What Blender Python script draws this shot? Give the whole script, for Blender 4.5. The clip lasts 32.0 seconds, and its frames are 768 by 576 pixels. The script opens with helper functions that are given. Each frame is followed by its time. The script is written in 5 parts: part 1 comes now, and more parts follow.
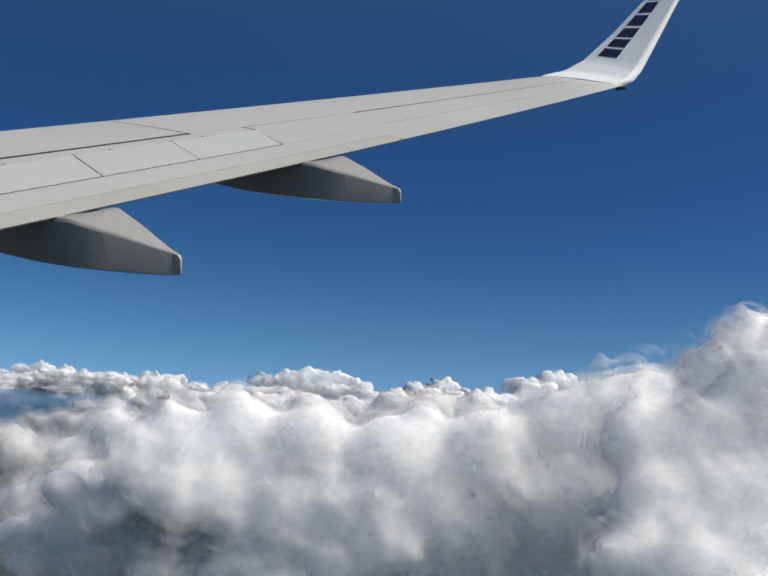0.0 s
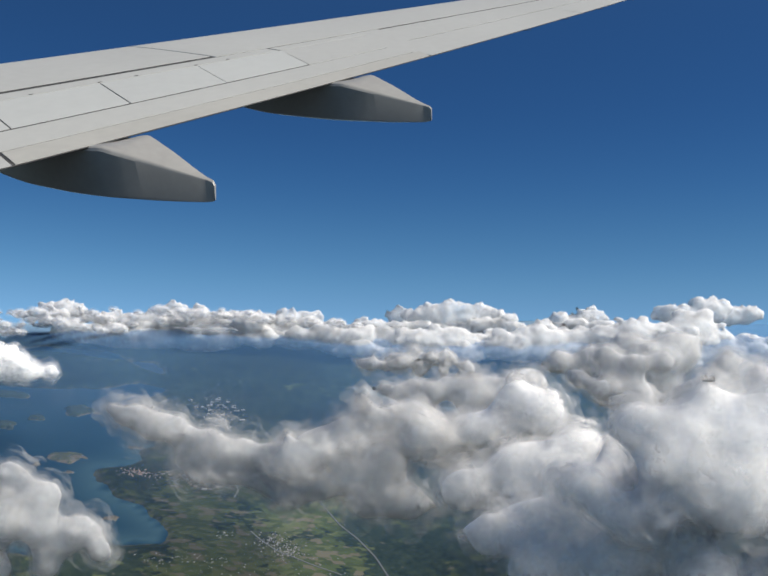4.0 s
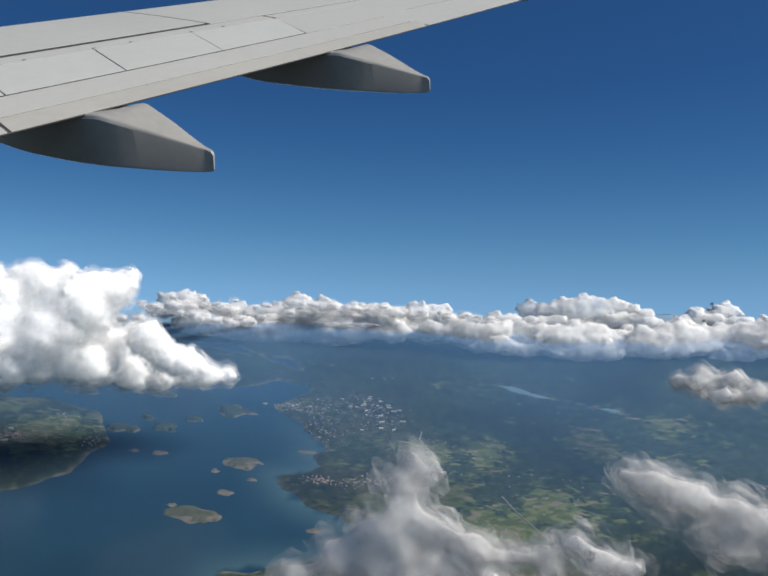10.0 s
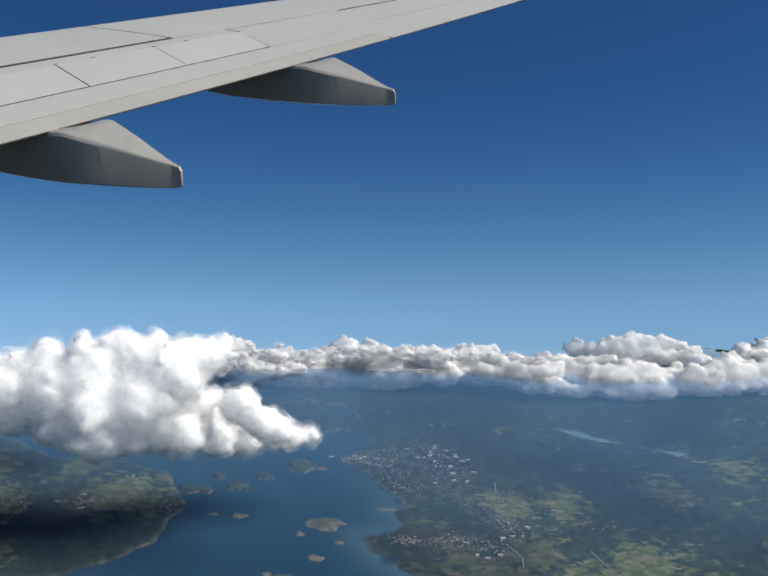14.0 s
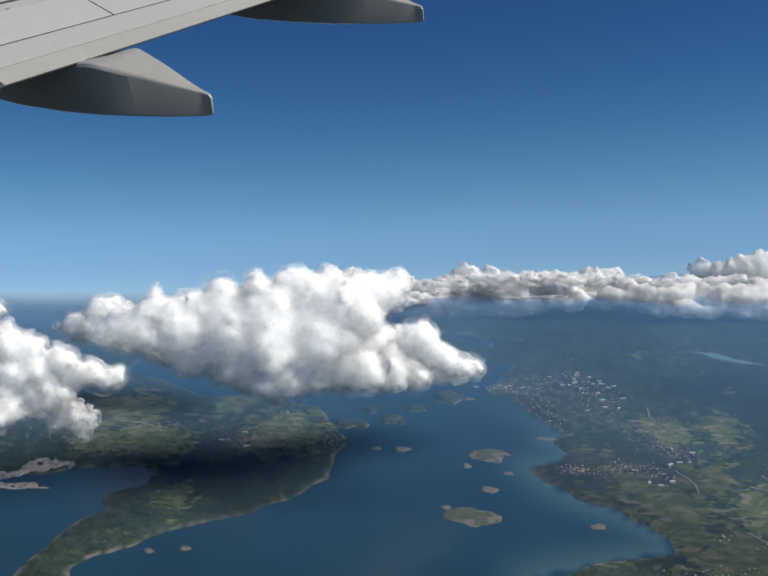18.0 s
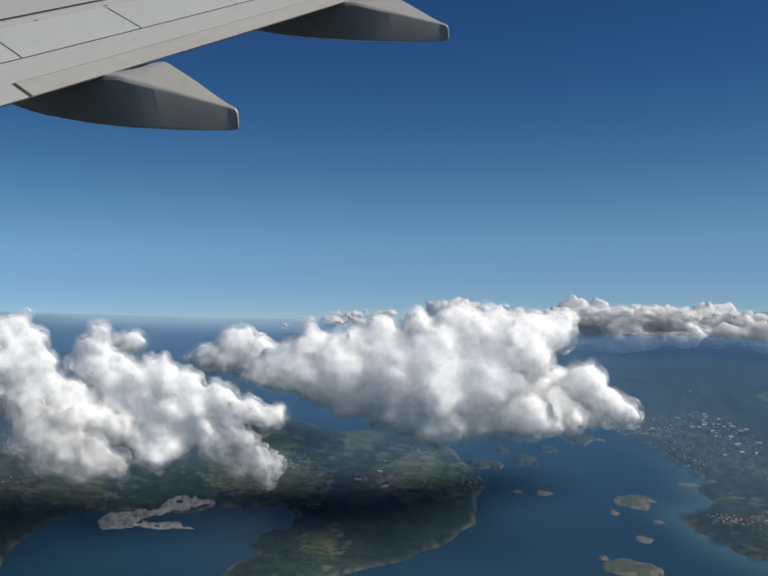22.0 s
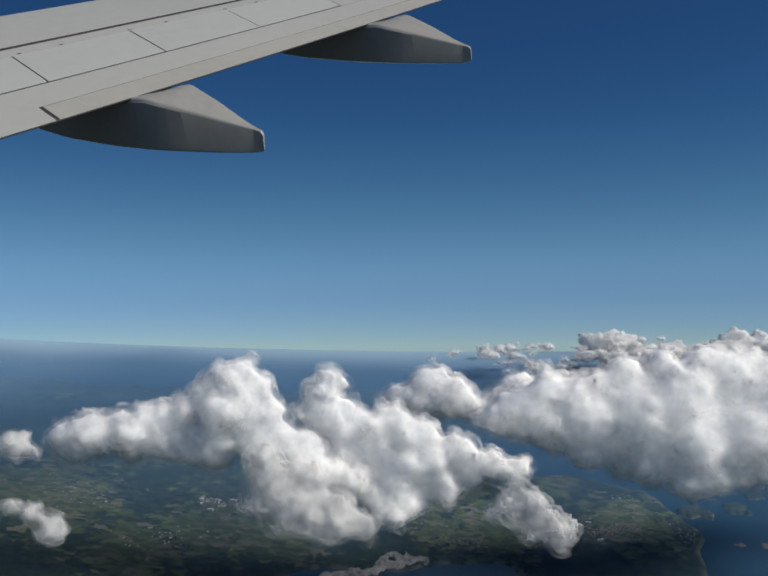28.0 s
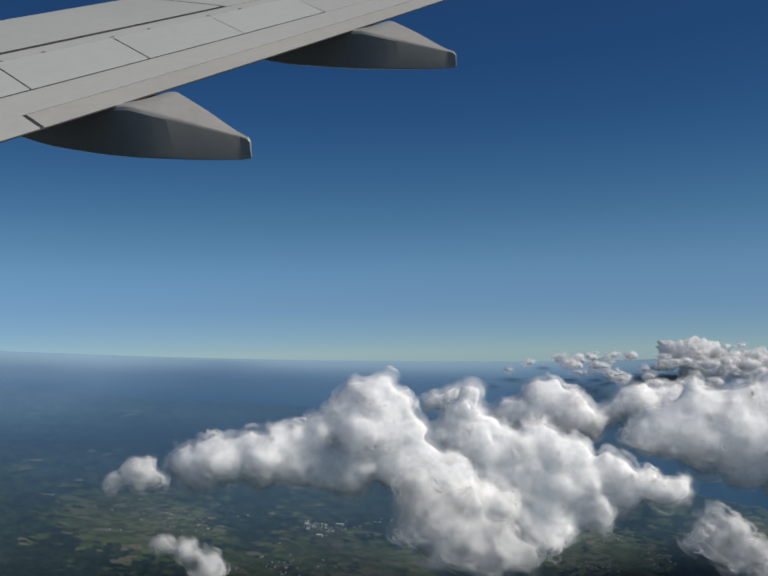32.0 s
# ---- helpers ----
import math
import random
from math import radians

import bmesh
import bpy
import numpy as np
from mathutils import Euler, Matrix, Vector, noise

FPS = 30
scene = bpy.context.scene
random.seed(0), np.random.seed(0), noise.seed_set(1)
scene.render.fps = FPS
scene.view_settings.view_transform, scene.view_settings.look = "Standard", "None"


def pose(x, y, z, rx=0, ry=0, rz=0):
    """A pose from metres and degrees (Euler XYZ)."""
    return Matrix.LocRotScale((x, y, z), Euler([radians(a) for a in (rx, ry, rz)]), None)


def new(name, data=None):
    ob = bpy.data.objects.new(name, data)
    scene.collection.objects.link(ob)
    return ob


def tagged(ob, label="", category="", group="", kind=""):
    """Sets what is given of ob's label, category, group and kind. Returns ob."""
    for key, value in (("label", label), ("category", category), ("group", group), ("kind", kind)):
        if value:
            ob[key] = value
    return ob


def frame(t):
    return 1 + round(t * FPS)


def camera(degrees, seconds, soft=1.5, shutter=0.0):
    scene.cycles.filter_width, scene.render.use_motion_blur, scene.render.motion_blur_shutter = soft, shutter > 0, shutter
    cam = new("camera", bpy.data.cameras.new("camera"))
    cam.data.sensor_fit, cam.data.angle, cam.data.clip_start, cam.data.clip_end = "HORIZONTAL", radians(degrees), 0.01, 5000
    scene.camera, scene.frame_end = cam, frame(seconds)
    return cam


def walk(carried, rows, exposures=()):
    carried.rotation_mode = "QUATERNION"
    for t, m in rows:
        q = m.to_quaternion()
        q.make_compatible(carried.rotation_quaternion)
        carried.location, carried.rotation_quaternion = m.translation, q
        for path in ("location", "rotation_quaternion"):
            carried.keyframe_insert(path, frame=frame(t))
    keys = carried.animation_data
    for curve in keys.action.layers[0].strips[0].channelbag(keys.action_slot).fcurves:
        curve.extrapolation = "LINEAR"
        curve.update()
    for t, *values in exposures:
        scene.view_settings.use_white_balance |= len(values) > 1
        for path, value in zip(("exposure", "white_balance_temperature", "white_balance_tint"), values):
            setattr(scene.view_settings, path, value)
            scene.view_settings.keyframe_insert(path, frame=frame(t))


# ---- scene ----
# ---- camera ----
# A full-size airliner wing stands over a model of the coast below it, built at a scale of about 1 : 5500,
# so that wing, clouds and land all keep still while the camera glides past them.
cam = camera(44.0, 32.0, soft=1.8)
scene.cycles.transparent_max_bounces = 64     # thin vapour lies in many layers


def stand(yaw, pitch, roll):
    return pose(0, 0, 0, 0, 0, yaw) @ pose(0, 0, 0, pitch) @ pose(0, 0, 0, 0, roll)


# seconds, x, y, z in metres, yaw, pitch, roll in degrees
ROWS = [
    (0, 0.0000, -0.0001, -0.0000, 0.006, 10.499, -2.502),
    (0.5, -0.0168, 0.0056, 0.0015, 1.046, 11.116, -3.330),
    (1, -0.0328, 0.0113, 0.0030, -0.078, 9.906, -2.471),
    (1.5, -0.0472, 0.0169, 0.0049, -0.059, 9.064, -1.470),
    (2, -0.0606, 0.0219, 0.0074, 1.201, 5.972, -0.681),
    (2.5, -0.0739, 0.0262, 0.0094, 2.089, 4.089, -1.228),
    (3, -0.0879, 0.0294, 0.0112, 1.415, 6.363, -0.463),
    (3.5, -0.1016, 0.0319, 0.0120, 1.151, 5.802, -1.295),
    (4, -0.1161, 0.0339, 0.0120, 1.237, 5.649, -1.066),
    (4.5, -0.1301, 0.0365, 0.0131, 1.533, 5.612, -1.487),
    (6.5, -0.1798, 0.0485, 0.0299, -1.083, 7.080, -0.951),
    (7, -0.1921, 0.0512, 0.0331, -0.739, 5.996, -1.060),
    (7.5, -0.2040, 0.0530, 0.0350, -0.720, 4.715, -0.999),
    (8, -0.2156, 0.0540, 0.0357, -0.441, 3.853, -1.022),
    (8.5, -0.2266, 0.0547, 0.0349, -0.153, 3.455, -0.975),
    (9, -0.2376, 0.0552, 0.0336, 0.066, 3.291, -0.908),
    (9.5, -0.2481, 0.0558, 0.0327, 0.054, 3.599, -1.467),
    (10, -0.2587, 0.0565, 0.0328, 0.118, 3.858, -1.475),
    (10.5, -0.2691, 0.0573, 0.0344, -0.135, 3.731, -0.624),
    (11, -0.2795, 0.0581, 0.0372, 0.832, 3.985, -0.264),
    (11.5, -0.2891, 0.0586, 0.0406, 0.346, 3.944, -0.097),
    (12, -0.2986, 0.0592, 0.0451, -1.225, 3.901, 0.193),
    (12.5, -0.3082, 0.0601, 0.0510, -1.833, 4.018, -0.685),
    (13, -0.3187, 0.0612, 0.0576, -1.851, 4.394, -0.658),
    (13.5, -0.3293, 0.0624, 0.0614, -2.111, 4.464, -0.339),
    (15.5, -0.3719, 0.0677, 0.0662, -2.248, 4.042, -0.029),
    (16, -0.3834, 0.0701, 0.0682, -1.850, 1.884, 0.862),
    (16.5, -0.3948, 0.0729, 0.0694, -2.385, -0.045, 1.413),
    (17, -0.4058, 0.0754, 0.0696, -2.487, -0.398, 1.498),
    (17.5, -0.4163, 0.0776, 0.0694, -1.595, -0.322, 1.506),
    (18, -0.4273, 0.0798, 0.0707, -0.588, -0.229, 1.589),
    (18.5, -0.4385, 0.0825, 0.0735, -0.473, 0.101, 1.343),
    (19, -0.4498, 0.0853, 0.0769, -0.071, 0.488, 1.058),
    (19.5, -0.4604, 0.0881, 0.0793, -0.431, 0.205, 0.888),
    (20, -0.4707, 0.0906, 0.0806, -0.756, -0.378, 0.475),
    (20.5, -0.4813, 0.0929, 0.0814, -0.625, -0.001, 0.237),
    (21, -0.4920, 0.0951, 0.0823, 0.118, 0.286, 0.179),
    (21.5, -0.5025, 0.0975, 0.0834, 0.087, 0.555, 0.092),
    (22, -0.5132, 0.1005, 0.0850, 0.049, 0.742, 0.360),
    (22.5, -0.5237, 0.1039, 0.0870, 0.108, 0.895, 0.133),
    (23, -0.5342, 0.1078, 0.0898, 0.252, 1.154, 0.016),
    (23.5, -0.5441, 0.1117, 0.0923, 0.096, 1.352, 0.033),
    (24, -0.5538, 0.1157, 0.0940, 0.016, 1.564, 0.074),
    (24.5, -0.5633, 0.1198, 0.0958, 0.651, 1.640, 0.445),
    (25, -0.5732, 0.1236, 0.0979, 0.720, 1.656, 0.431),
    (25.5, -0.5832, 0.1269, 0.0990, 0.662, 1.780, 0.207),
    (27.5, -0.6224, 0.1383, 0.0964, 0.534, 1.981, 0.448),
    (28, -0.6320, 0.1419, 0.0961, 0.735, 1.996, 0.528),
    (28.5, -0.6415, 0.1459, 0.0960, 0.869, 2.048, 0.629),
    (29, -0.6513, 0.1499, 0.0970, 0.901, 1.976, 0.692),
    (29.5, -0.6611, 0.1538, 0.0992, 0.691, 1.943, 0.625),
    (30, -0.6709, 0.1577, 0.1015, 0.306, 1.962, 0.594),
    (30.5, -0.6802, 0.1617, 0.1024, -0.069, 2.142, 0.469),
    (31, -0.6893, 0.1661, 0.1015, -0.271, 2.444, 0.616),
    (31.5, -0.6985, 0.1710, 0.1002, -0.274, 2.442, 0.910),
    (32, -0.7080, 0.1764, 0.0996, -0.514, 2.370, 1.131),
]
walk(cam, [(t, Matrix.Translation((x, y, z)) @ stand(yaw, pitch, roll) @ pose(0, 0, 0, 90)) for t, x, y, z, yaw, pitch, roll in ROWS],
     exposures=[(0.0, 0.36), (3.0, 0.41), (9.0, 0.38), (13.0, 0.36), (19.0, 0.22), (25.0, -0.07), (32.0, -0.16)])

# ---- world, sun ----
SUN_WAY = Vector((0.92, -0.42, 0.90)).normalized()
world = bpy.data.worlds.new("sky")
scene.world = world
world.use_nodes = True
wn, wl = world.node_tree.nodes, world.node_tree.links
wn.clear()
coord = wn.new("ShaderNodeTexCoord")
# the sky deepens quickly with height, seen from the cold clear air above the haze
rise_z = wn.new("ShaderNodeVectorMath")
rise_z.operation = "MULTIPLY_ADD"
rise_z.inputs[1].default_value, rise_z.inputs[2].default_value = (1, 1, 1.70), (0, 0, 0.060)
floor_z = wn.new("ShaderNodeVectorMath")
floor_z.operation = "MAXIMUM"
floor_z.inputs[1].default_value = (-2.0, -2.0, 0.015)
# below the horizon: hazy sea, woods and broken white cloud
split = wn.new("ShaderNodeSeparateXYZ")
under = wn.new("ShaderNodeMapRange")
under.inputs["From Min"].default_value, under.inputs["From Max"].default_value = -0.08, -0.16
below = wn.new("ShaderNodeMix")
below.data_type = "RGBA"
below.inputs["B"].default_value = (0.50, 0.56, 0.62, 1)
sky = wn.new("ShaderNodeTexSky")
sky.sky_type = "NISHITA"
sky.sun_disc = False
sky.sun_elevation = math.asin(SUN_WAY.z)
sky.sun_rotation = math.atan2(SUN_WAY.x, SUN_WAY.y)
sky.altitude = 4000
sky.air_density = 1.0
sky.dust_density = 0.2
sky.ozone_density = 1.5
back = wn.new("ShaderNodeBackground")
back.inputs["Strength"].default_value = 0.094
wout = wn.new("ShaderNodeOutputWorld")
wl.new(coord.outputs["Generated"], rise_z.inputs[0])
wl.new(rise_z.outputs[0], floor_z.inputs[0])
wl.new(floor_z.outputs[0], sky.inputs["Vector"])
wl.new(coord.outputs["Generated"], split.inputs[0])
wl.new(split.outputs["Z"], under.inputs["Value"])
wl.new(under.outputs[0], below.inputs["Factor"])
deep = wn.new("ShaderNodeMix")
deep.data_type, deep.blend_type = "RGBA", "MULTIPLY"
deep.inputs["Factor"].default_value = 1.0
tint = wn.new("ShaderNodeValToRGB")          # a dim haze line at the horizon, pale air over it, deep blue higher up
tint.color_ramp.interpolation = "B_SPLINE"
# the unseen sky overhead is brightened past its own light to fill shadows
for k, (at, col) in enumerate(((0.0, (0.50, 0.59, 0.66)), (0.06, (0.64, 0.78, 0.85)), (0.10, (0.82, 1.06, 1.04)), (0.158, (0.59, 0.97, 0.99)), (0.23, (0.36, 0.76, 0.98)), (0.31, (0.28, 0.63, 0.92)), (0.45, (0.30, 0.64, 0.92)), (0.62, (0.8, 1.0, 1.15)), (1.0, (1.7, 1.75, 1.75)))):
    e = tint.color_ramp.elements[k] if k < 2 else tint.color_ramp.elements.new(at)
    e.position, e.color = at, (*col, 1)
climb = wn.new("ShaderNodeMapRange")
climb.inputs["From Min"].default_value, climb.inputs["From Max"].default_value = -0.04, 1.0
wl.new(split.outputs["Z"], climb.inputs["Value"])
wl.new(climb.outputs[0], tint.inputs["Fac"])
wl.new(tint.outputs["Color"], deep.inputs["B"])
wl.new(sky.outputs[0], deep.inputs["A"])
wl.new(deep.outputs["Result"], below.inputs["A"])
wl.new(below.outputs["Result"], back.inputs[0])
wl.new(back.outputs[0], wout.inputs[0])

sun = new("sun", bpy.data.lights.new("sun", "SUN"))
sun.data.energy, sun.data.angle, sun.data.color = 4.5, radians(34.0), (1.0, 0.95, 0.87)
sun.matrix_world = Matrix.Translation((0, 0, 30)) @ SUN_WAY.to_track_quat("Z", "Y").to_matrix().to_4x4()


# ---- materials ----
def material(name, base, rough=0.6, metal=0.0, vary=0.12, scale=8.0, fine=60.0, bump=0.0, spread=0.002):
    """A surface with colour variation at two scales and a little relief; scale and fine are cycles a metre."""
    m = bpy.data.materials.new(name)
    m.use_nodes = True
    n, l = m.node_tree.nodes, m.node_tree.links
    p = n["Principled BSDF"]
    p.inputs["Roughness"].default_value, p.inputs["Metallic"].default_value = rough, metal
    c = n.new("ShaderNodeTexCoord")
    a, b = n.new("ShaderNodeTexNoise"), n.new("ShaderNodeTexNoise")
    a.inputs["Scale"].default_value, b.inputs["Scale"].default_value = scale, fine
    a.inputs["Detail"].default_value, b.inputs["Detail"].default_value = 5, 4
    l.new(c.outputs["Object"], a.inputs["Vector"])
    l.new(c.outputs["Object"], b.inputs["Vector"])
    add = n.new("ShaderNodeMath")
    add.operation = "ADD"
    l.new(a.outputs["Fac"], add.inputs[0])
    l.new(b.outputs["Fac"], add.inputs[1])
    r = n.new("ShaderNodeMapRange")
    r.inputs["From Min"].default_value, r.inputs["From Max"].default_value = 0.6, 1.4
    r.inputs["To Min"].default_value, r.inputs["To Max"].default_value = 1 - vary, 1 + vary
    l.new(add.outputs[0], r.inputs["Value"])
    mul = n.new("ShaderNodeVectorMath")
    mul.operation = "SCALE"
    mul.inputs[0].default_value = base
    l.new(r.outputs[0], mul.inputs["Scale"])
    l.new(mul.outputs[0], p.inputs["Base Color"])
    if bump:
        bp = n.new("ShaderNodeBump")
        bp.inputs["Strength"].default_value, bp.inputs["Distance"].default_value = bump, spread
        l.new(b.outputs["Fac"], bp.inputs["Height"])
        l.new(bp.outputs[0], p.inputs["Normal"])
    return m


SKIN = material("wing_paint", (0.39, 0.388, 0.362), 0.36, 0.0, 0.06, 0.7, 9.0)
SKIN_WARM = material("flap_paint", (0.36, 0.35, 0.316), 0.40, 0.0, 0.08, 0.9, 9.0)
SKIN_LIGHT = material("spoiler_paint", (0.42, 0.424, 0.40), 0.34, 0.0, 0.05, 0.8, 9.0)
# the wing's grey taken darker, standing in for shade on the fairing sides
POD = material("fairing_paint_shaded", (0.265, 0.257, 0.24), 0.30, 0.0, 0.10, 1.6, 14.0)
GAP = material("panel_gap", (0.03, 0.03, 0.03), 0.8)
WHITE = material("winglet_paint", (0.78, 0.78, 0.76), 0.35, 0.0, 0.04, 1.0, 9.0)
NAVY = material("navy_paint", (0.012, 0.016, 0.05), 0.45)
STEEL = material("static_wick", (0.06, 0.06, 0.06), 0.5)


def vapour_shader(n, l, colour, passed):
    """Droplets throw part of the light back and pass the rest on."""
    d, t, both = (n.new(k) for k in ("ShaderNodeBsdfDiffuse", "ShaderNodeBsdfTranslucent", "ShaderNodeMixShader"))
    d.inputs["Color"].default_value = t.inputs["Color"].default_value = (*colour, 1)
    both.inputs[0].default_value = passed
    l.new(d.outputs[0], both.inputs[1])
    l.new(t.outputs[0], both.inputs[2])
    return both


def cloud_material(name, white, reach, thin=0.0):
    """The body of a cloud: light enters it, spreads inside and comes out again some way off."""
    m = bpy.data.materials.new(name)
    m.use_nodes = True
    n, l = m.node_tree.nodes, m.node_tree.links
    p, way = n["Principled BSDF"], n.new("ShaderNodeAttribute")
    way.attribute_name = "billow_way"
    p.inputs["Roughness"].default_value, p.inputs["Specular IOR Level"].default_value = 1.0, 0.0
    p.inputs["Base Color"].default_value = (*white, 1)
    p.inputs["Subsurface Weight"].default_value, p.inputs["Subsurface Scale"].default_value = 1.0, reach
    p.inputs["Subsurface Radius"].default_value = (1.05, 1.0, 0.95)
    p.inputs["Alpha"].default_value = 1.0 - thin
    l.new(way.outputs["Vector"], p.inputs["Normal"])
    return m


CLOUD = cloud_material("cloud_white", (0.997, 0.995, 0.99), 0.10)
# body of the close clouds, greyed in its base colour to imitate shade
CLOUD_SHADED = cloud_material("cloud_shaded_grey", (0.94, 0.932, 0.92), 0.14)
CLOUD_MIST = cloud_material("cloud_mist_grey", (0.97, 0.965, 0.955), 0.10, 0.66)
CLOUD_WISP = cloud_material("cloud_wisp_grey", (0.96, 0.955, 0.945), 0.08, 0.86)
# see-through cloud whose grey base colour stands in for shade
CLOUD_SHADED_VEIL = cloud_material("cloud_shaded_veil", (0.80, 0.795, 0.785), 0.10, 0.35)
CLOUD_BANK = cloud_material("cloud_bank_white", (0.99, 0.985, 0.98), 0.10, 0.40)


def vapour_material(name, colour, most, gaps, scale=95, detail=5, rough=0.56):
    """Thin vapour, lit from both sides, that lets light through in ragged patches."""
    m = bpy.data.materials.new(name)
    m.use_nodes = True
    n, l = m.node_tree.nodes, m.node_tree.links
    n.clear()
    c, a, r = n.new("ShaderNodeTexCoord"), n.new("ShaderNodeTexNoise"), n.new("ShaderNodeMapRange")
    a.inputs["Scale"].default_value, a.inputs["Detail"].default_value, a.inputs["Roughness"].default_value = scale, detail, rough
    l.new(c.outputs["Object"], a.inputs["Vector"])
    r.interpolation_type = "SMOOTHSTEP"
    r.inputs["From Min"].default_value, r.inputs["From Max"].default_value, r.inputs["To Min"].default_value, r.inputs["To Max"].default_value = 0.28 + gaps, 0.72 + gaps * 0.5, 0.0, most
    l.new(a.outputs["Fac"], r.inputs["Value"])
    clear, mix, o = (n.new(k) for k in ("ShaderNodeBsdfTransparent", "ShaderNodeMixShader", "ShaderNodeOutputMaterial"))
    l.new(r.outputs[0], mix.inputs[0])
    l.new(clear.outputs[0], mix.inputs[1])
    l.new(vapour_shader(n, l, colour, 0.5).outputs[0], mix.inputs[2])
    l.new(mix.outputs[0], o.inputs[0])
    return m


# how far out each layer lies, how dense it is, and how much of it is gaps
LAYERS = ((0.15, 0.30, 0.0), (0.5, 0.32, 0.03), (0.95, 0.33, 0.06), (1.5, 0.33, 0.09), (2.1, 0.32, 0.12))
NEAR_LAYERS = ((0.1, 0.42, -0.04), (0.45, 0.40, 0.02), (0.9, 0.37, 0.07), (1.4, 0.32, 0.12), (1.9, 0.26, 0.16))
# vapour round the close clouds, toned down as if shaded
VAPOUR_SHADED = [vapour_material("vapour_shaded_grey", (0.87, 0.86, 0.845), k, g, 115, 6, 0.6) for _, k, g in NEAR_LAYERS]
# vapour of the dim clouds, their shade put into its grey
VAPOUR_SHADED_VEIL = [vapour_material("vapour_shaded_veil", (0.74, 0.735, 0.725), k * 0.85, g, 105, 5, 0.58) for _, k, g in NEAR_LAYERS]
VAPOUR = [vapour_material("vapour_white", (0.985, 0.98, 0.97), k, g) for _, k, g in LAYERS]


def haze_material():
    m = bpy.data.materials.new("blue_haze_tint")
    m.use_nodes = True
    n, l = m.node_tree.nodes, m.node_tree.links
    n.clear()
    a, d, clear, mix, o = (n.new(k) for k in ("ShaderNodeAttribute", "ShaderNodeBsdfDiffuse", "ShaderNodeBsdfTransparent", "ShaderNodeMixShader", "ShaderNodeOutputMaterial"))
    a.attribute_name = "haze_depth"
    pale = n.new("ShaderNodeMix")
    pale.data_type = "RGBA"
    # near and far sheet colours imitate light scattered by the air
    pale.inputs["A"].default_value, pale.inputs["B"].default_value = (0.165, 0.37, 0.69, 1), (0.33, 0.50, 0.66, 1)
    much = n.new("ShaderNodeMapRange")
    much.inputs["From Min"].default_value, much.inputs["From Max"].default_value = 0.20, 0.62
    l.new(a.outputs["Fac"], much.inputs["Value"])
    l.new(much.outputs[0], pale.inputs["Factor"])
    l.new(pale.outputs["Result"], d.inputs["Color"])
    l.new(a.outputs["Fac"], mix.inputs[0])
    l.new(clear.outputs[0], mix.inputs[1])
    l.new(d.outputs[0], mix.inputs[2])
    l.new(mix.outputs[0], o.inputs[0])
    return m


HAZE = haze_material()


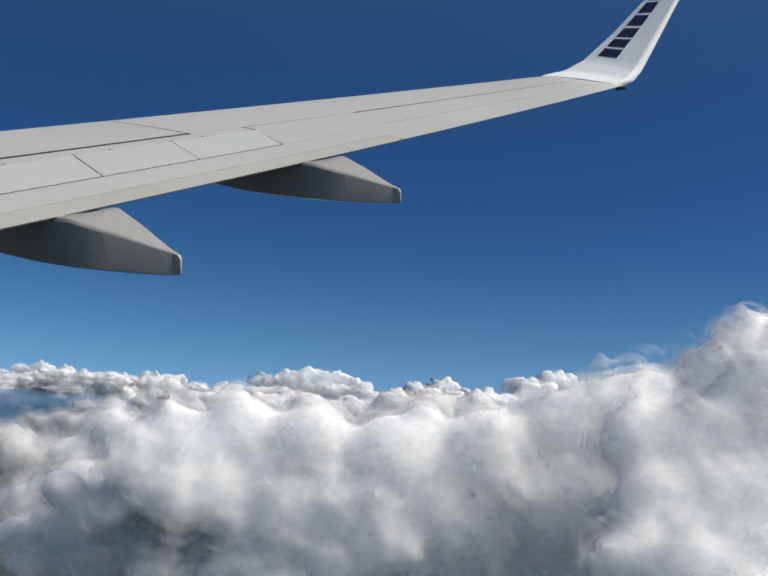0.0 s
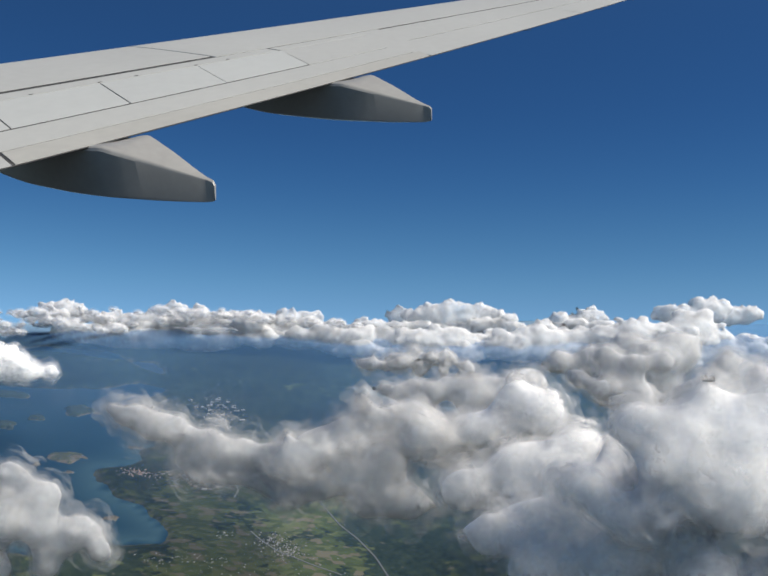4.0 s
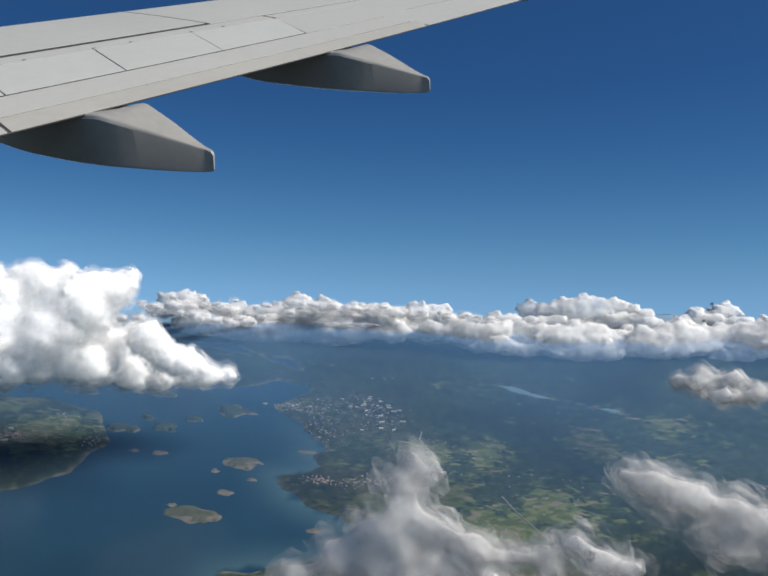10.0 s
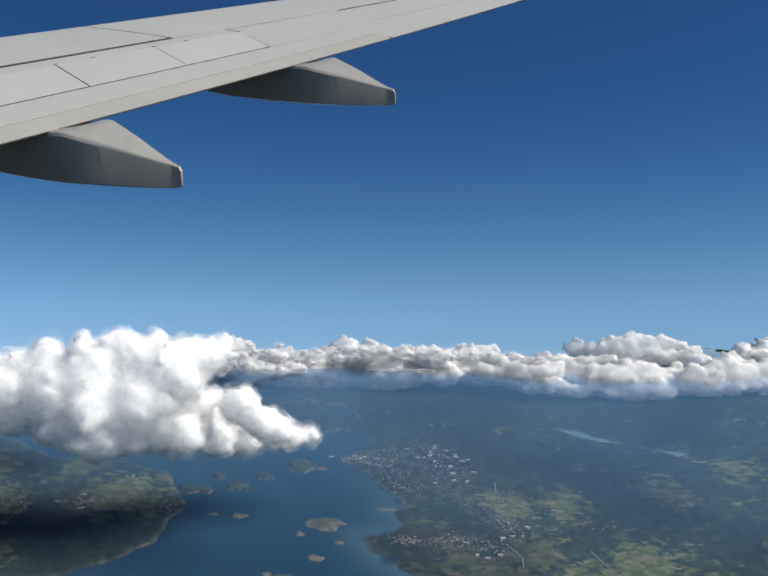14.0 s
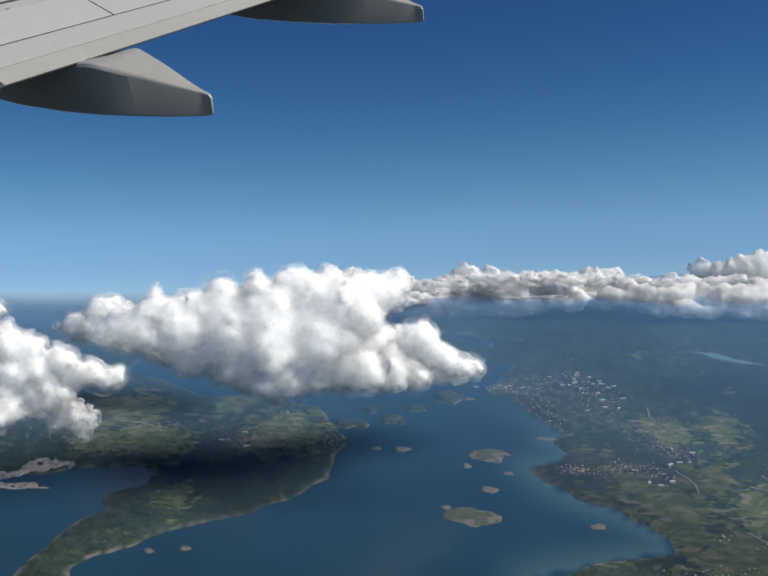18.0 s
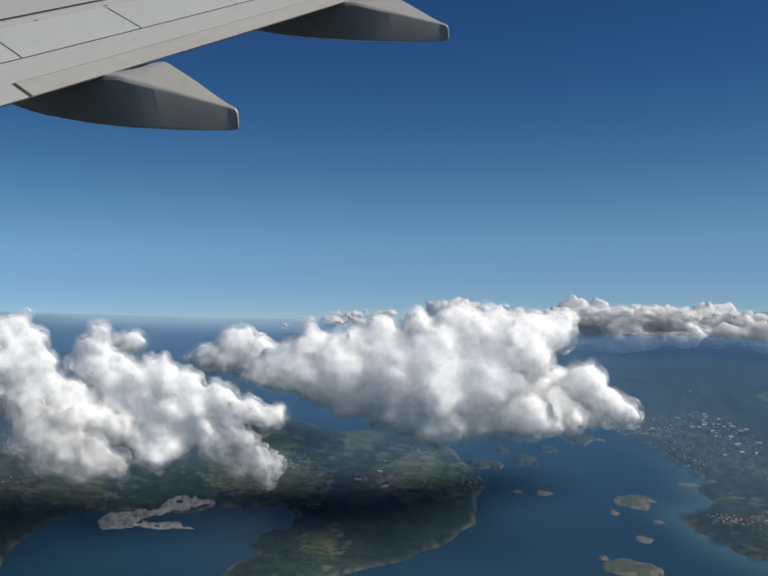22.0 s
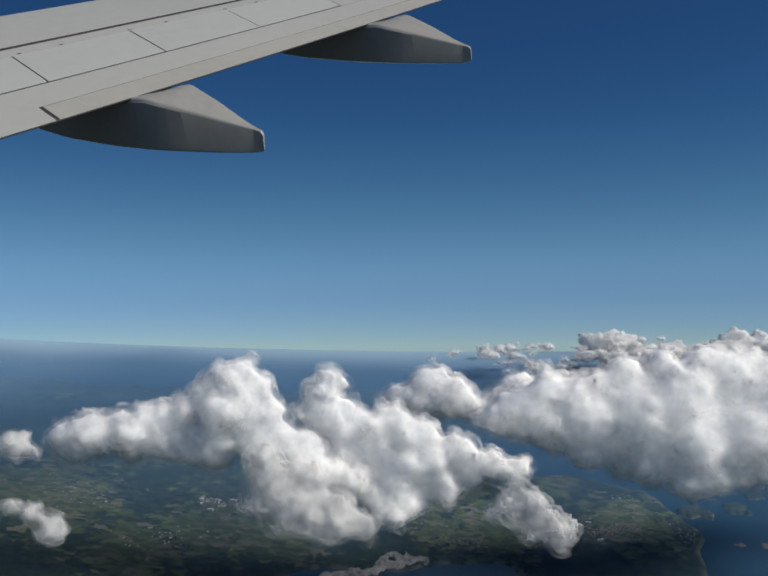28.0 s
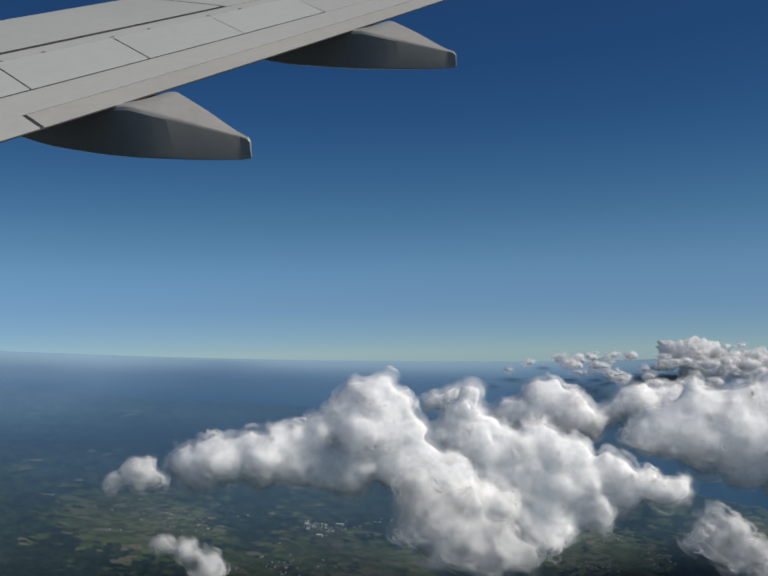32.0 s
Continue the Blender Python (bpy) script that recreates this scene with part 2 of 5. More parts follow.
def attribute_ground():
    """Forest, fields, bare shore: the mesh's own masks choose, noise and cells break them up."""
    m = bpy.data.materials.new("coast_land")
    m.use_nodes = True
    n, l = m.node_tree.nodes, m.node_tree.links
    p = n["Principled BSDF"]
    p.inputs["Roughness"].default_value = 0.95
    p.inputs["Specular IOR Level"].default_value = 0.1
    c = n.new("ShaderNodeTexCoord")
    farm, shore = n.new("ShaderNodeAttribute"), n.new("ShaderNodeAttribute")
    farm.attribute_name, shore.attribute_name = "farm", "shore"
    big = n.new("ShaderNodeTexNoise")
    big.inputs["Scale"].default_value, big.inputs["Detail"].default_value = 26, 5
    fine = n.new("ShaderNodeTexNoise")
    fine.inputs["Scale"].default_value, fine.inputs["Detail"].default_value = 420, 4
    warp = n.new("ShaderNodeVectorMath")
    warp.operation = "MULTIPLY_ADD"
    warp.inputs[1].default_value = (0.012, 0.012, 0.0)
    l.new(c.outputs["Object"], big.inputs["Vector"])
    l.new(c.outputs["Object"], fine.inputs["Vector"])
    l.new(big.outputs["Color"], warp.inputs[0])
    l.new(c.outputs["Object"], warp.inputs[2])
    cells = n.new("ShaderNodeTexVoronoi")
    cells.inputs["Scale"].default_value = 210
    cells.distance = "MANHATTAN"
    lay = n.new("ShaderNodeMapping")
    lay.inputs["Rotation"].default_value, lay.inputs["Scale"].default_value = (0, 0, 0.6), (0.8, 1.5, 1)
    l.new(warp.outputs[0], lay.inputs["Vector"])
    l.new(lay.outputs[0], cells.inputs["Vector"])
    sep = n.new("ShaderNodeSeparateColor")
    l.new(cells.outputs["Color"], sep.inputs[0])
    fields = n.new("ShaderNodeValToRGB")
    fields.color_ramp.interpolation = "CONSTANT"
    for i, (at, col) in enumerate(((0.0, (0.040, 0.053, 0.024)), (0.3, (0.052, 0.068, 0.028)), (0.6, (0.074, 0.086, 0.038)), (0.86, (0.100, 0.090, 0.062)))):
        e = fields.color_ramp.elements[i] if i < 2 else fields.color_ramp.elements.new(at)
        e.position, e.color = at, (*col, 1)
    l.new(sep.outputs[0], fields.inputs[0])
    mottle = n.new("ShaderNodeTexNoise")
    mottle.inputs["Scale"].default_value, mottle.inputs["Detail"].default_value, mottle.inputs["Roughness"].default_value = 120, 5, 0.65
    l.new(c.outputs["Object"], mottle.inputs["Vector"])
    wood = n.new("ShaderNodeMix")
    wood.data_type = "RGBA"
    wood.inputs["A"].default_value, wood.inputs["B"].default_value = (0.009, 0.018, 0.016, 1), (0.033, 0.046, 0.029, 1)
    grain = n.new("ShaderNodeMath")
    grain.operation = "MULTIPLY"
    l.new(fine.outputs["Fac"], grain.inputs[0])
    l.new(mottle.outputs["Fac"], grain.inputs[1])
    spread_out = n.new("ShaderNodeMapRange")
    spread_out.inputs["From Min"].default_value, spread_out.inputs["From Max"].default_value = 0.14, 0.40
    l.new(grain.outputs[0], spread_out.inputs["Value"])
    l.new(spread_out.outputs[0], wood.inputs["Factor"])
    # which cells are farmed
    part_of = n.new("ShaderNodeMath")
    part_of.operation = "MULTIPLY_ADD"
    part_of.inputs[1].default_value, part_of.inputs[2].default_value = 0.45, 0.0
    l.new(sep.outputs[1], part_of.inputs[0])
    patchy = n.new("ShaderNodeTexNoise")
    patchy.inputs["Scale"].default_value, patchy.inputs["Detail"].default_value, patchy.inputs["Roughness"].default_value = 75, 4, 0.6
    l.new(c.outputs["Object"], patchy.inputs["Vector"])
    l.new(patchy.outputs["Fac"], part_of.inputs[2])
    pick = n.new("ShaderNodeMath")
    pick.operation = "ADD"
    l.new(part_of.outputs[0], pick.inputs[0])
    l.new(farm.outputs["Fac"], pick.inputs[1])
    pick2 = n.new("ShaderNodeMath")
    pick2.operation = "ADD"
    l.new(pick.outputs[0], pick2.inputs[0])
    l.new(big.outputs["Fac"], pick2.inputs[1])
    step = n.new("ShaderNodeMapRange")
    step.inputs["From Min"].default_value, step.inputs["From Max"].default_value = 1.38, 1.48
    l.new(pick2.outputs[0], step.inputs["Value"])
    mix = n.new("ShaderNodeMix")
    mix.data_type = "RGBA"
    l.new(step.outputs[0], mix.inputs["Factor"])
    l.new(wood.outputs["Result"], mix.inputs["A"])
    l.new(fields.outputs[0], mix.inputs["B"])
    sand = n.new("ShaderNodeMix")
    sand.data_type = "RGBA"
    sand.inputs["B"].default_value = (0.17, 0.15, 0.12, 1)
    l.new(shore.outputs["Fac"], sand.inputs["Factor"])
    l.new(mix.outputs["Result"], sand.inputs["A"])
    # town ground: roofs, yards and gardens too small to tell apart
    built, roofs_mix, speck, speckle, faded = (n.new(k) for k in ("ShaderNodeAttribute", "ShaderNodeMix", "ShaderNodeTexVoronoi", "ShaderNodeValToRGB", "ShaderNodeMath"))
    built.attribute_name = "built"
    roofs_mix.data_type = "RGBA"
    speck.inputs["Scale"].default_value = 620
    l.new(lay.outputs[0], speck.inputs["Vector"])
    seps = n.new("ShaderNodeSeparateColor")
    l.new(speck.outputs["Color"], seps.inputs[0])
    speckle.color_ramp.interpolation = "CONSTANT"
    for i, (at, col) in enumerate(((0.0, (0.035, 0.045, 0.026)), (0.42, (0.075, 0.072, 0.060)), (0.68, (0.13, 0.105, 0.088)), (0.90, (0.18, 0.17, 0.16)))):
        e = speckle.color_ramp.elements[i] if i < 2 else speckle.color_ramp.elements.new(at)
        e.position, e.color = at, (*col, 1)
    l.new(seps.outputs[0], speckle.inputs[0])
    faded.operation = "MULTIPLY"
    l.new(built.outputs["Fac"], faded.inputs[0])
    l.new(spread_out.outputs[0], faded.inputs[1])
    l.new(faded.outputs[0], roofs_mix.inputs["Factor"])
    l.new(mix.outputs["Result"], roofs_mix.inputs["A"])
    l.new(speckle.outputs[0], roofs_mix.inputs["B"])
    l.new(roofs_mix.outputs["Result"], sand.inputs["A"])
    # broad belts of darker and lighter woods
    belt, shade, tone = n.new("ShaderNodeTexNoise"), n.new("ShaderNodeMapRange"), n.new("ShaderNodeVectorMath")
    belt.inputs["Scale"].default_value, belt.inputs["Detail"].default_value = 9, 4
    l.new(c.outputs["Object"], belt.inputs["Vector"])
    shade.inputs["From Min"].default_value, shade.inputs["From Max"].default_value, shade.inputs["To Min"].default_value, shade.inputs["To Max"].default_value = 0.38, 0.62, 0.55, 1.3
    l.new(belt.outputs["Fac"], shade.inputs["Value"])
    tone.operation = "SCALE"
    l.new(sand.outputs["Result"], tone.inputs[0])
    l.new(shade.outputs[0], tone.inputs["Scale"])
    l.new(tone.outputs[0], p.inputs["Base Color"])
    return m


LAND = attribute_ground()


def sea_material():
    m = bpy.data.materials.new("fjord_water")
    m.use_nodes = True
    n, l = m.node_tree.nodes, m.node_tree.links
    p = n["Principled BSDF"]
    p.inputs["Roughness"].default_value = 0.28
    p.inputs["Specular IOR Level"].default_value = 0.55
    p.inputs["IOR"].default_value = 1.33
    c, a, ramp = n.new("ShaderNodeTexCoord"), n.new("ShaderNodeTexNoise"), n.new("ShaderNodeValToRGB")
    shallow_and_shine = n.new("ShaderNodeAttribute")
    shallow_and_shine.attribute_name = "shallow_and_shine"
    a.inputs["Scale"].default_value, a.inputs["Detail"].default_value = 14, 6
    l.new(c.outputs["Object"], a.inputs["Vector"])
    ramp.color_ramp.elements[0].position, ramp.color_ramp.elements[0].color = 0.3, (0.005, 0.024, 0.044, 1)
    ramp.color_ramp.elements[1].position, ramp.color_ramp.elements[1].color = 0.7, (0.008, 0.032, 0.055, 1)
    mix = n.new("ShaderNodeMix")
    mix.data_type = "RGBA"
    mix.inputs["B"].default_value = (0.085, 0.15, 0.16, 1)
    l.new(a.outputs["Fac"], ramp.inputs[0])
    l.new(ramp.outputs[0], mix.inputs["A"])
    l.new(shallow_and_shine.outputs["Fac"], mix.inputs["Factor"])
    l.new(mix.outputs["Result"], p.inputs["Base Color"])
    return m


SEA = sea_material()
ROCK = material("island_rock", (0.085, 0.074, 0.058), 0.9, 0, 0.35, 60, 300)
SCRUB = material("island_scrub", (0.042, 0.047, 0.026), 0.95, 0, 0.4, 90, 500)
WOODED = material("island_wood", (0.016, 0.027, 0.019), 0.95, 0, 0.4, 90, 500)
ROAD = material("road_asphalt", (0.12, 0.12, 0.115), 0.9, 0, 0.15, 40, 300)
WALLS = material("house_walls", (0.21, 0.195, 0.175), 0.8, 0, 0.25, 50, 300)
ROOFS = material("house_roofs", (0.20, 0.15, 0.13), 0.8, 0, 0.4, 70, 300)
SHED = material("warehouse_roof", (0.26, 0.25, 0.24), 0.6, 0, 0.15, 60, 300)
PALE_ROOF = material("white_sheet_roof", (0.48, 0.47, 0.455), 0.6, 0, 0.15, 60, 300)
BRICKRED = material("red_roofs", (0.30, 0.16, 0.12), 0.8, 0, 0.3, 60, 300)
QUARRY = material("bare_gravel", (0.25, 0.225, 0.195), 0.95, 0, 0.75, 120, 500)


# ---- helpers ----
def mesh_of(name, verts, faces, mat, smooth=False):
    me = bpy.data.meshes.new(name)
    me.from_pydata([tuple(v) for v in verts], [], [tuple(f) for f in faces])
    me.materials.append(mat)
    if smooth:
        me.polygons.foreach_set("use_smooth", [True] * len(me.polygons))
    me.update()
    return me


def part(name, me, parent, label=""):
    ob = new(name, me)
    ob.parent = parent
    return tagged(ob, label)


def value_noise(x, y, cell, seed):
    """Smooth noise between -1 and 1 on a lattice of that cell size."""
    table = np.random.RandomState(seed).rand(256, 256) * 2 - 1
    u, v = np.asarray(x) / cell, np.asarray(y) / cell
    i, j = np.floor(u).astype(int), np.floor(v).astype(int)
    a, b = u - i, v - j
    a, b = a * a * (3 - 2 * a), b * b * (3 - 2 * b)
    g = lambda p, q: table[p % 256, q % 256]
    return (g(i, j) * (1 - a) + g(i + 1, j) * a) * (1 - b) + (g(i, j + 1) * (1 - a) + g(i + 1, j + 1) * a) * b


def fractal(x, y, cell, seed, octaves=4):
    return sum(value_noise(x, y, cell / 2 ** k, seed + k) / 2 ** k for k in range(octaves))


# ---- land and sea ----
EDGE = 1.02          # the sheet turns down here: the horizon


def lie(x, y):
    """Height of the sea's surface."""
    x, y = np.asarray(x, float), np.asarray(y, float)
    edge = EDGE - 0.3 * np.maximum(x - 0.03, 0)
    q = np.minimum(y, edge) - 0.8
    z = -0.0232 - 0.0085 * x + 0.4545 * q + 0.0537 * x * x + 0.2559 * x * q - 0.0203 * q * q
    return z - np.maximum(y - edge, 0) * 0.9


FJORD = [(-.322, .845), (-.337, .815), (-.350, .809), (-.335, .793), (-.321, .776), (-.307, .753), (-.299, .740), (-.309, .734),
         (-.297, .718), (-.310, .709), (-.328, .700), (-.319, .680), (-.304, .667), (-.285, .657), (-.274, .646), (-.260, .631),
         (-.260, .621), (-.289, .613), (-.325, .602), (-.345, .592), (-.36, .56), (-.39, .40), (-.57, .40), (-.585, .57),
         (-.569, .590), (-.549, .605), (-.527, .617), (-.504, .634), (-.479, .649), (-.461, .676), (-.455, .705), (-.452, .728), (-.458, .743), (-.473, .770), (-.491, .776), (-.514, .784), (-.551, .781), (-.575, .794),
         (-.62, .82), (-.62, .845), (-.55, .83), (-.496, .832), (-.44, .838), (-.374, .838), (-.345, .862)]
BAY = [(-.612, .57), (-.607, .595), (-.599, .615), (-.584, .625), (-.591, .632), (-.587, .644), (-.573, .654), (-.572, .668), (-.584, .675),
       (-.610, .670), (-.628, .656), (-.654, .653), (-.690, .648), (-.70, .63), (-.71, .60), (-.72, .40), (-.62, .40)]
OUTER = [(-.60, .925), (-.75, .905), (-.95, .90), (-1.2, .92), (-1.7, .92), (-1.7, 1.3), (-.50, 1.3), (-.52, .97)]
NORTH = [(-.475, .932), (-.42, .922), (-.375, .910), (-.330, .876), (-.322, .872), (-.345, .905), (-.40, .935), (-.46, .945)]
LAKE = [(-.166, .868), (-.144, .853), (-.114, .839), (-.090, .830), (-.066, .824), (-.066, .829), (-.092, .838), (-.120, .848), (-.144, .863)]


def side(px, py, poly):
    """Signed distance to a polygon, positive inside."""
    d = np.full(px.shape, 9.0)
    inside = np.zeros(px.shape, bool)
    for (ax, ay), (bx, by) in zip(poly, poly[1:] + poly[:1]):
        ex, ey = bx - ax, by - ay
        t = np.clip(((px - ax) * ex + (py - ay) * ey) / (ex * ex + ey * ey), 0, 1)
        d = np.minimum(d, np.hypot(px - ax - t * ex, py - ay - t * ey))
        if ay != by:
            inside ^= ((ay > py) != (by > py)) & (px < ex * (py - ay) / ey + ax)
    return np.where(inside, d, -d)


def blobs(px, py, spots):
    w = np.zeros(px.shape)
    for x, y, r in spots:
        w = np.maximum(w, np.exp(-((px - x) ** 2 + (py - y) ** 2) / (r * r)))
    return w


def grid(x0, x1, y0, y1, step):
    xs, ys = np.arange(x0, x1, step), np.arange(y0, y1, step)
    px, py = np.meshgrid(xs, ys)
    nx, ny = len(xs), len(ys)
    k = np.arange((ny - 1) * nx).reshape(ny - 1, nx)[:, :-1].ravel()
    return px.ravel(), py.ravel(), np.stack([k, k + 1, k + nx + 1, k + nx], 1)


def sheet(name, px, py, pz, quads, mat, masks):
    me = bpy.data.meshes.new(name)
    me.vertices.add(len(px))
    me.vertices.foreach_set("co", np.stack([px, py, pz], 1).astype(np.float32).ravel())
    me.loops.add(quads.size)
    me.loops.foreach_set("vertex_index", quads.ravel().astype(np.int32))
    me.polygons.add(len(quads))
    me.polygons.foreach_set("loop_start", np.arange(0, quads.size, 4, dtype=np.int32))
    me.polygons.foreach_set("use_smooth", np.ones(len(quads), bool))
    for key, value in masks.items():
        me.attributes.new(key, "FLOAT", "POINT").data.foreach_set("value", value.astype(np.float32))
    me.materials.append(mat)
    me.update(calc_edges=True)
    me.validate()
    return new(name, me)


FARMS = [(-.042, .798, .02), (-.145, .686, .025), (-.105, .774, .02), (-.186, .755, .02), (-.146, .700, .02), (-.22, .690, .025), (-.225, .747, .02),
         (-.268, .683, .02), (-.247, .673, .03), (-.184, .750, .02), (-.244, .642, .03), (-.184, .657, .03), (-.183, .620, .03), (-.099, .766, .02),
         (-.214, .624, .03), (-.577, .706, .03), (-.602, .746, .03), (-.527, .770, .02), (-.491, .722, .03), (-.548, .641, .015), (-.589, .663, .015),
         (-.737, .676, .03), (-.704, .671, .03), (-.586, .714, .03), (-.607, .702, .02), (-.775, .646, .03), (-.84, .70, .05), (-.223, .600, .04), (-.173, .610, .04)]
gx, gy, gq = grid(-1.7, 0.75, 0.40, 1.16, 0.0031)


def land_shape(x, y):
    """How far into the water a place lies, and the land's height over the water."""
    x, y = np.atleast_1d(np.asarray(x, float)), np.atleast_1d(np.asarray(y, float))
    w = np.maximum.reduce([side(x, y, p) for p in (FJORD, BAY, OUTER, NORTH, LAKE)]) + fractal(x, y, 0.03, 3, 5) * 0.0045
    return w, np.clip(-w * 0.25, -0.003, 0.0012) + np.clip(-w / 0.03, 0, 1) * (0.5 + 0.5 * fractal(x, y, 0.09, 11, 5)) * 0.003 * np.clip((1.0 - y) / 0.08, 0, 1)


TOWNS = [(-.335, .806, .022), (-.305, .80, .03), (-.268, .815, .025), (-.26, .79, .025), (-.305, .768, .022), (-.282, .697, .020), (-.262, .700, .014), (-.237, .722, .016),
         (-.231, .745, .022), (-.192, .627, .016), (-.51, .714, .018), (-.457, .718, .010), (-.603, .690, .014), (-.737, .706, .016), (-.82, .70, .02)]
wet, high = land_shape(gx, gy)
ground = sheet("ground", gx, gy, lie(gx, gy) + high, gq, LAND,
               {"farm": np.maximum(blobs(gx, gy, FARMS) * 0.78 - 0.18, -0.02 + 0.11 * fractal(gx, gy, 0.11, 51, 3) - 0.05 * np.clip((-gx - 0.55) / 0.2, 0, 1) - 0.16 * np.clip((gy - 0.72) / 0.12, 0, 1) - 0.13 * np.clip((0.70 - gy) / 0.03, 0, 1) * np.clip((-gx - 0.40) / 0.03, 0, 1) * np.clip((gx + 0.66) / 0.03, 0, 1)), "built": np.clip(blobs(gx, gy, TOWNS) * (1.5 + fractal(gx, gy, 0.02, 91, 3)), 0, 1) * 0.6, "shore": np.clip(1 - np.abs(wet + 0.0006) / 0.0011, 0, 1) * 0.6})
tagged(ground, "wooded coastal land with fields reaching the horizon", "land", kind="structure")
sx, sy, sq = grid(-1.7, 0.75, 0.40, 1.16, 0.006)
swet = np.maximum.reduce([side(sx, sy, FJORD), side(sx, sy, BAY)])
# shore shallows, and the lake's sky reflection put into the colour as paleness
water = sheet("water", sx, sy, lie(sx, sy), sq, SEA, {"shallow_and_shine": np.maximum(np.clip(1 - swet / 0.035, 0, 1) ** 2 * (swet > 0) * np.clip((sx + 0.46) / 0.1, 0, 1) * np.clip((0.80 - sy) / 0.06, 0, 1) * 0.40, np.clip((side(sx, sy, LAKE) + 0.010) / 0.006, 0, 1))})
tagged(water, "calm deep blue fjord and sea water", "water", kind="structure")


def ground_z(x, y):
    return float(lie(x, y)) + max(float(land_shape(x, y)[1][0]), 0.0)


# ---- haze ----
# haze over far land and sea painted as a blue sheet, denser with distance
hx, hy, hq = grid(-1.7, 0.75, 0.55, 1.06, 0.012)
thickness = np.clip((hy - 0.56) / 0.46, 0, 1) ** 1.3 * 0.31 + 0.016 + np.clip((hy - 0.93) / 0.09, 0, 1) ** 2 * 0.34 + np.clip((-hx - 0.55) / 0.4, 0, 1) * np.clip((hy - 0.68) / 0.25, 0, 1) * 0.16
# raised before the far cloud bank to cover the dark shadow at its foot
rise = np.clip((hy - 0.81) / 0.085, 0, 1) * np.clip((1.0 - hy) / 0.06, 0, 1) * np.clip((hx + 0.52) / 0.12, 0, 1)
haze = sheet("haze_sheet", hx, hy, lie(hx, hy) + 0.0048 * np.clip((1.02 - hy) / 0.08, 0.36, 1) + 0.016 * rise * rise * (3 - 2 * rise), hq, HAZE, {"haze_depth": np.clip(thickness * (1 + 0.12 * fractal(hx, hy, 0.12, 31, 3)), 0, 1)})
tagged(haze, "blue see-through sheet painted as haze over the far land and sea", "haze", kind="structure")


# ---- islands ----
def island(x, y, length, depth, high, seed, bushy=True, wooded=False):
    """A low rocky island with an uneven shore, and scrub or wood on its back."""
    thing = tagged(new("island"), "low bare skerry in the fjord" if not bushy else "dark wooded island in the fjord" if wooded else "low rocky island with dull green scrub in the fjord", "island", group="islands in the fjord")
    thing.location = (x, y, float(lie(x, y)))
    across, up = 34, 26
    u, v = np.meshgrid(np.linspace(-1.4, 1.4, across), np.linspace(-1.4, 1.4, up))
    u, v = u.ravel(), v.ravel()
    shape = 1 - (u * u + v * v) + 0.75 * fractal(u + 31.7 * seed, v, 0.8, seed, 4)
    vx, vy = u * length * 0.43, v * depth * 0.40
    sea_z = lie(x + vx, y + vy) - float(lie(x, y))
    k = np.arange((up - 1) * across).reshape(up - 1, across)[:, :-1].ravel()
    quads = np.stack([k, k + 1, k + across + 1, k + across], 1)
    rock_z = sea_z + high * np.clip(shape * 1.6, -0.5, 1.0)
    cover = shape - (0.1 if wooded else 0.15) + (0.3 if wooded else 1.1) * fractal(u + 11.3 * seed, v, 0.45, seed + 20, 3)
    for name, mat, top, mask, label in (("shore_rock", ROCK, rock_z, shape, "pale grey-brown rock rim"),
                                        ("scrub", WOODED if wooded else SCRUB, rock_z + high * np.clip(cover, -0.4, 0.5), cover, "dark green wood" if wooded else "olive green scrub")):
        if name == "scrub" and not bushy:
            continue
        faces = quads[(mask[quads] > 0).any(axis=1)]
        used = np.unique(faces)
        place = np.zeros(len(u), int)
        place[used] = np.arange(len(used))
        part(name, mesh_of(name, np.stack([vx, vy, top], 1)[used].tolist(), place[faces].tolist(), mat, True), thing, label)


for i, (x, y, length, depth, bushy) in enumerate((
        (-.417, .754, .020, .014, True), (-.446, .746, .022, .014, True), (-.399, .771, .014, .008, True), (-.411, .716, .011, .008, False),
        (-.429, .715, .008, .006, False), (-.354, .711, .030, .018, True), (-.369, .699, .008, .007, False), (-.359, .673, .013, .009, False),
        (-.373, .642, .034, .022, True), (-.344, .692, .008, .005, False), (-.372, .790, .034, .020, True), (-.439, .813, .045, .013, True),
        (-.496, .804, .036, .012, True), (-.432, .768, .012, .008, True), (-.298, .641, .012, .008, False), (-.311, .736, .014, .006, False),
        (-.534, .595, .008, .006, False), (-.552, .590, .006, .004, False), (-.388, .652, .007, .005, False))):
    island(x, y, length, depth, 0.0018 if y > 0.735 and bushy else 0.0012 if bushy else 0.0006, 40 + i, bushy, y > 0.735)


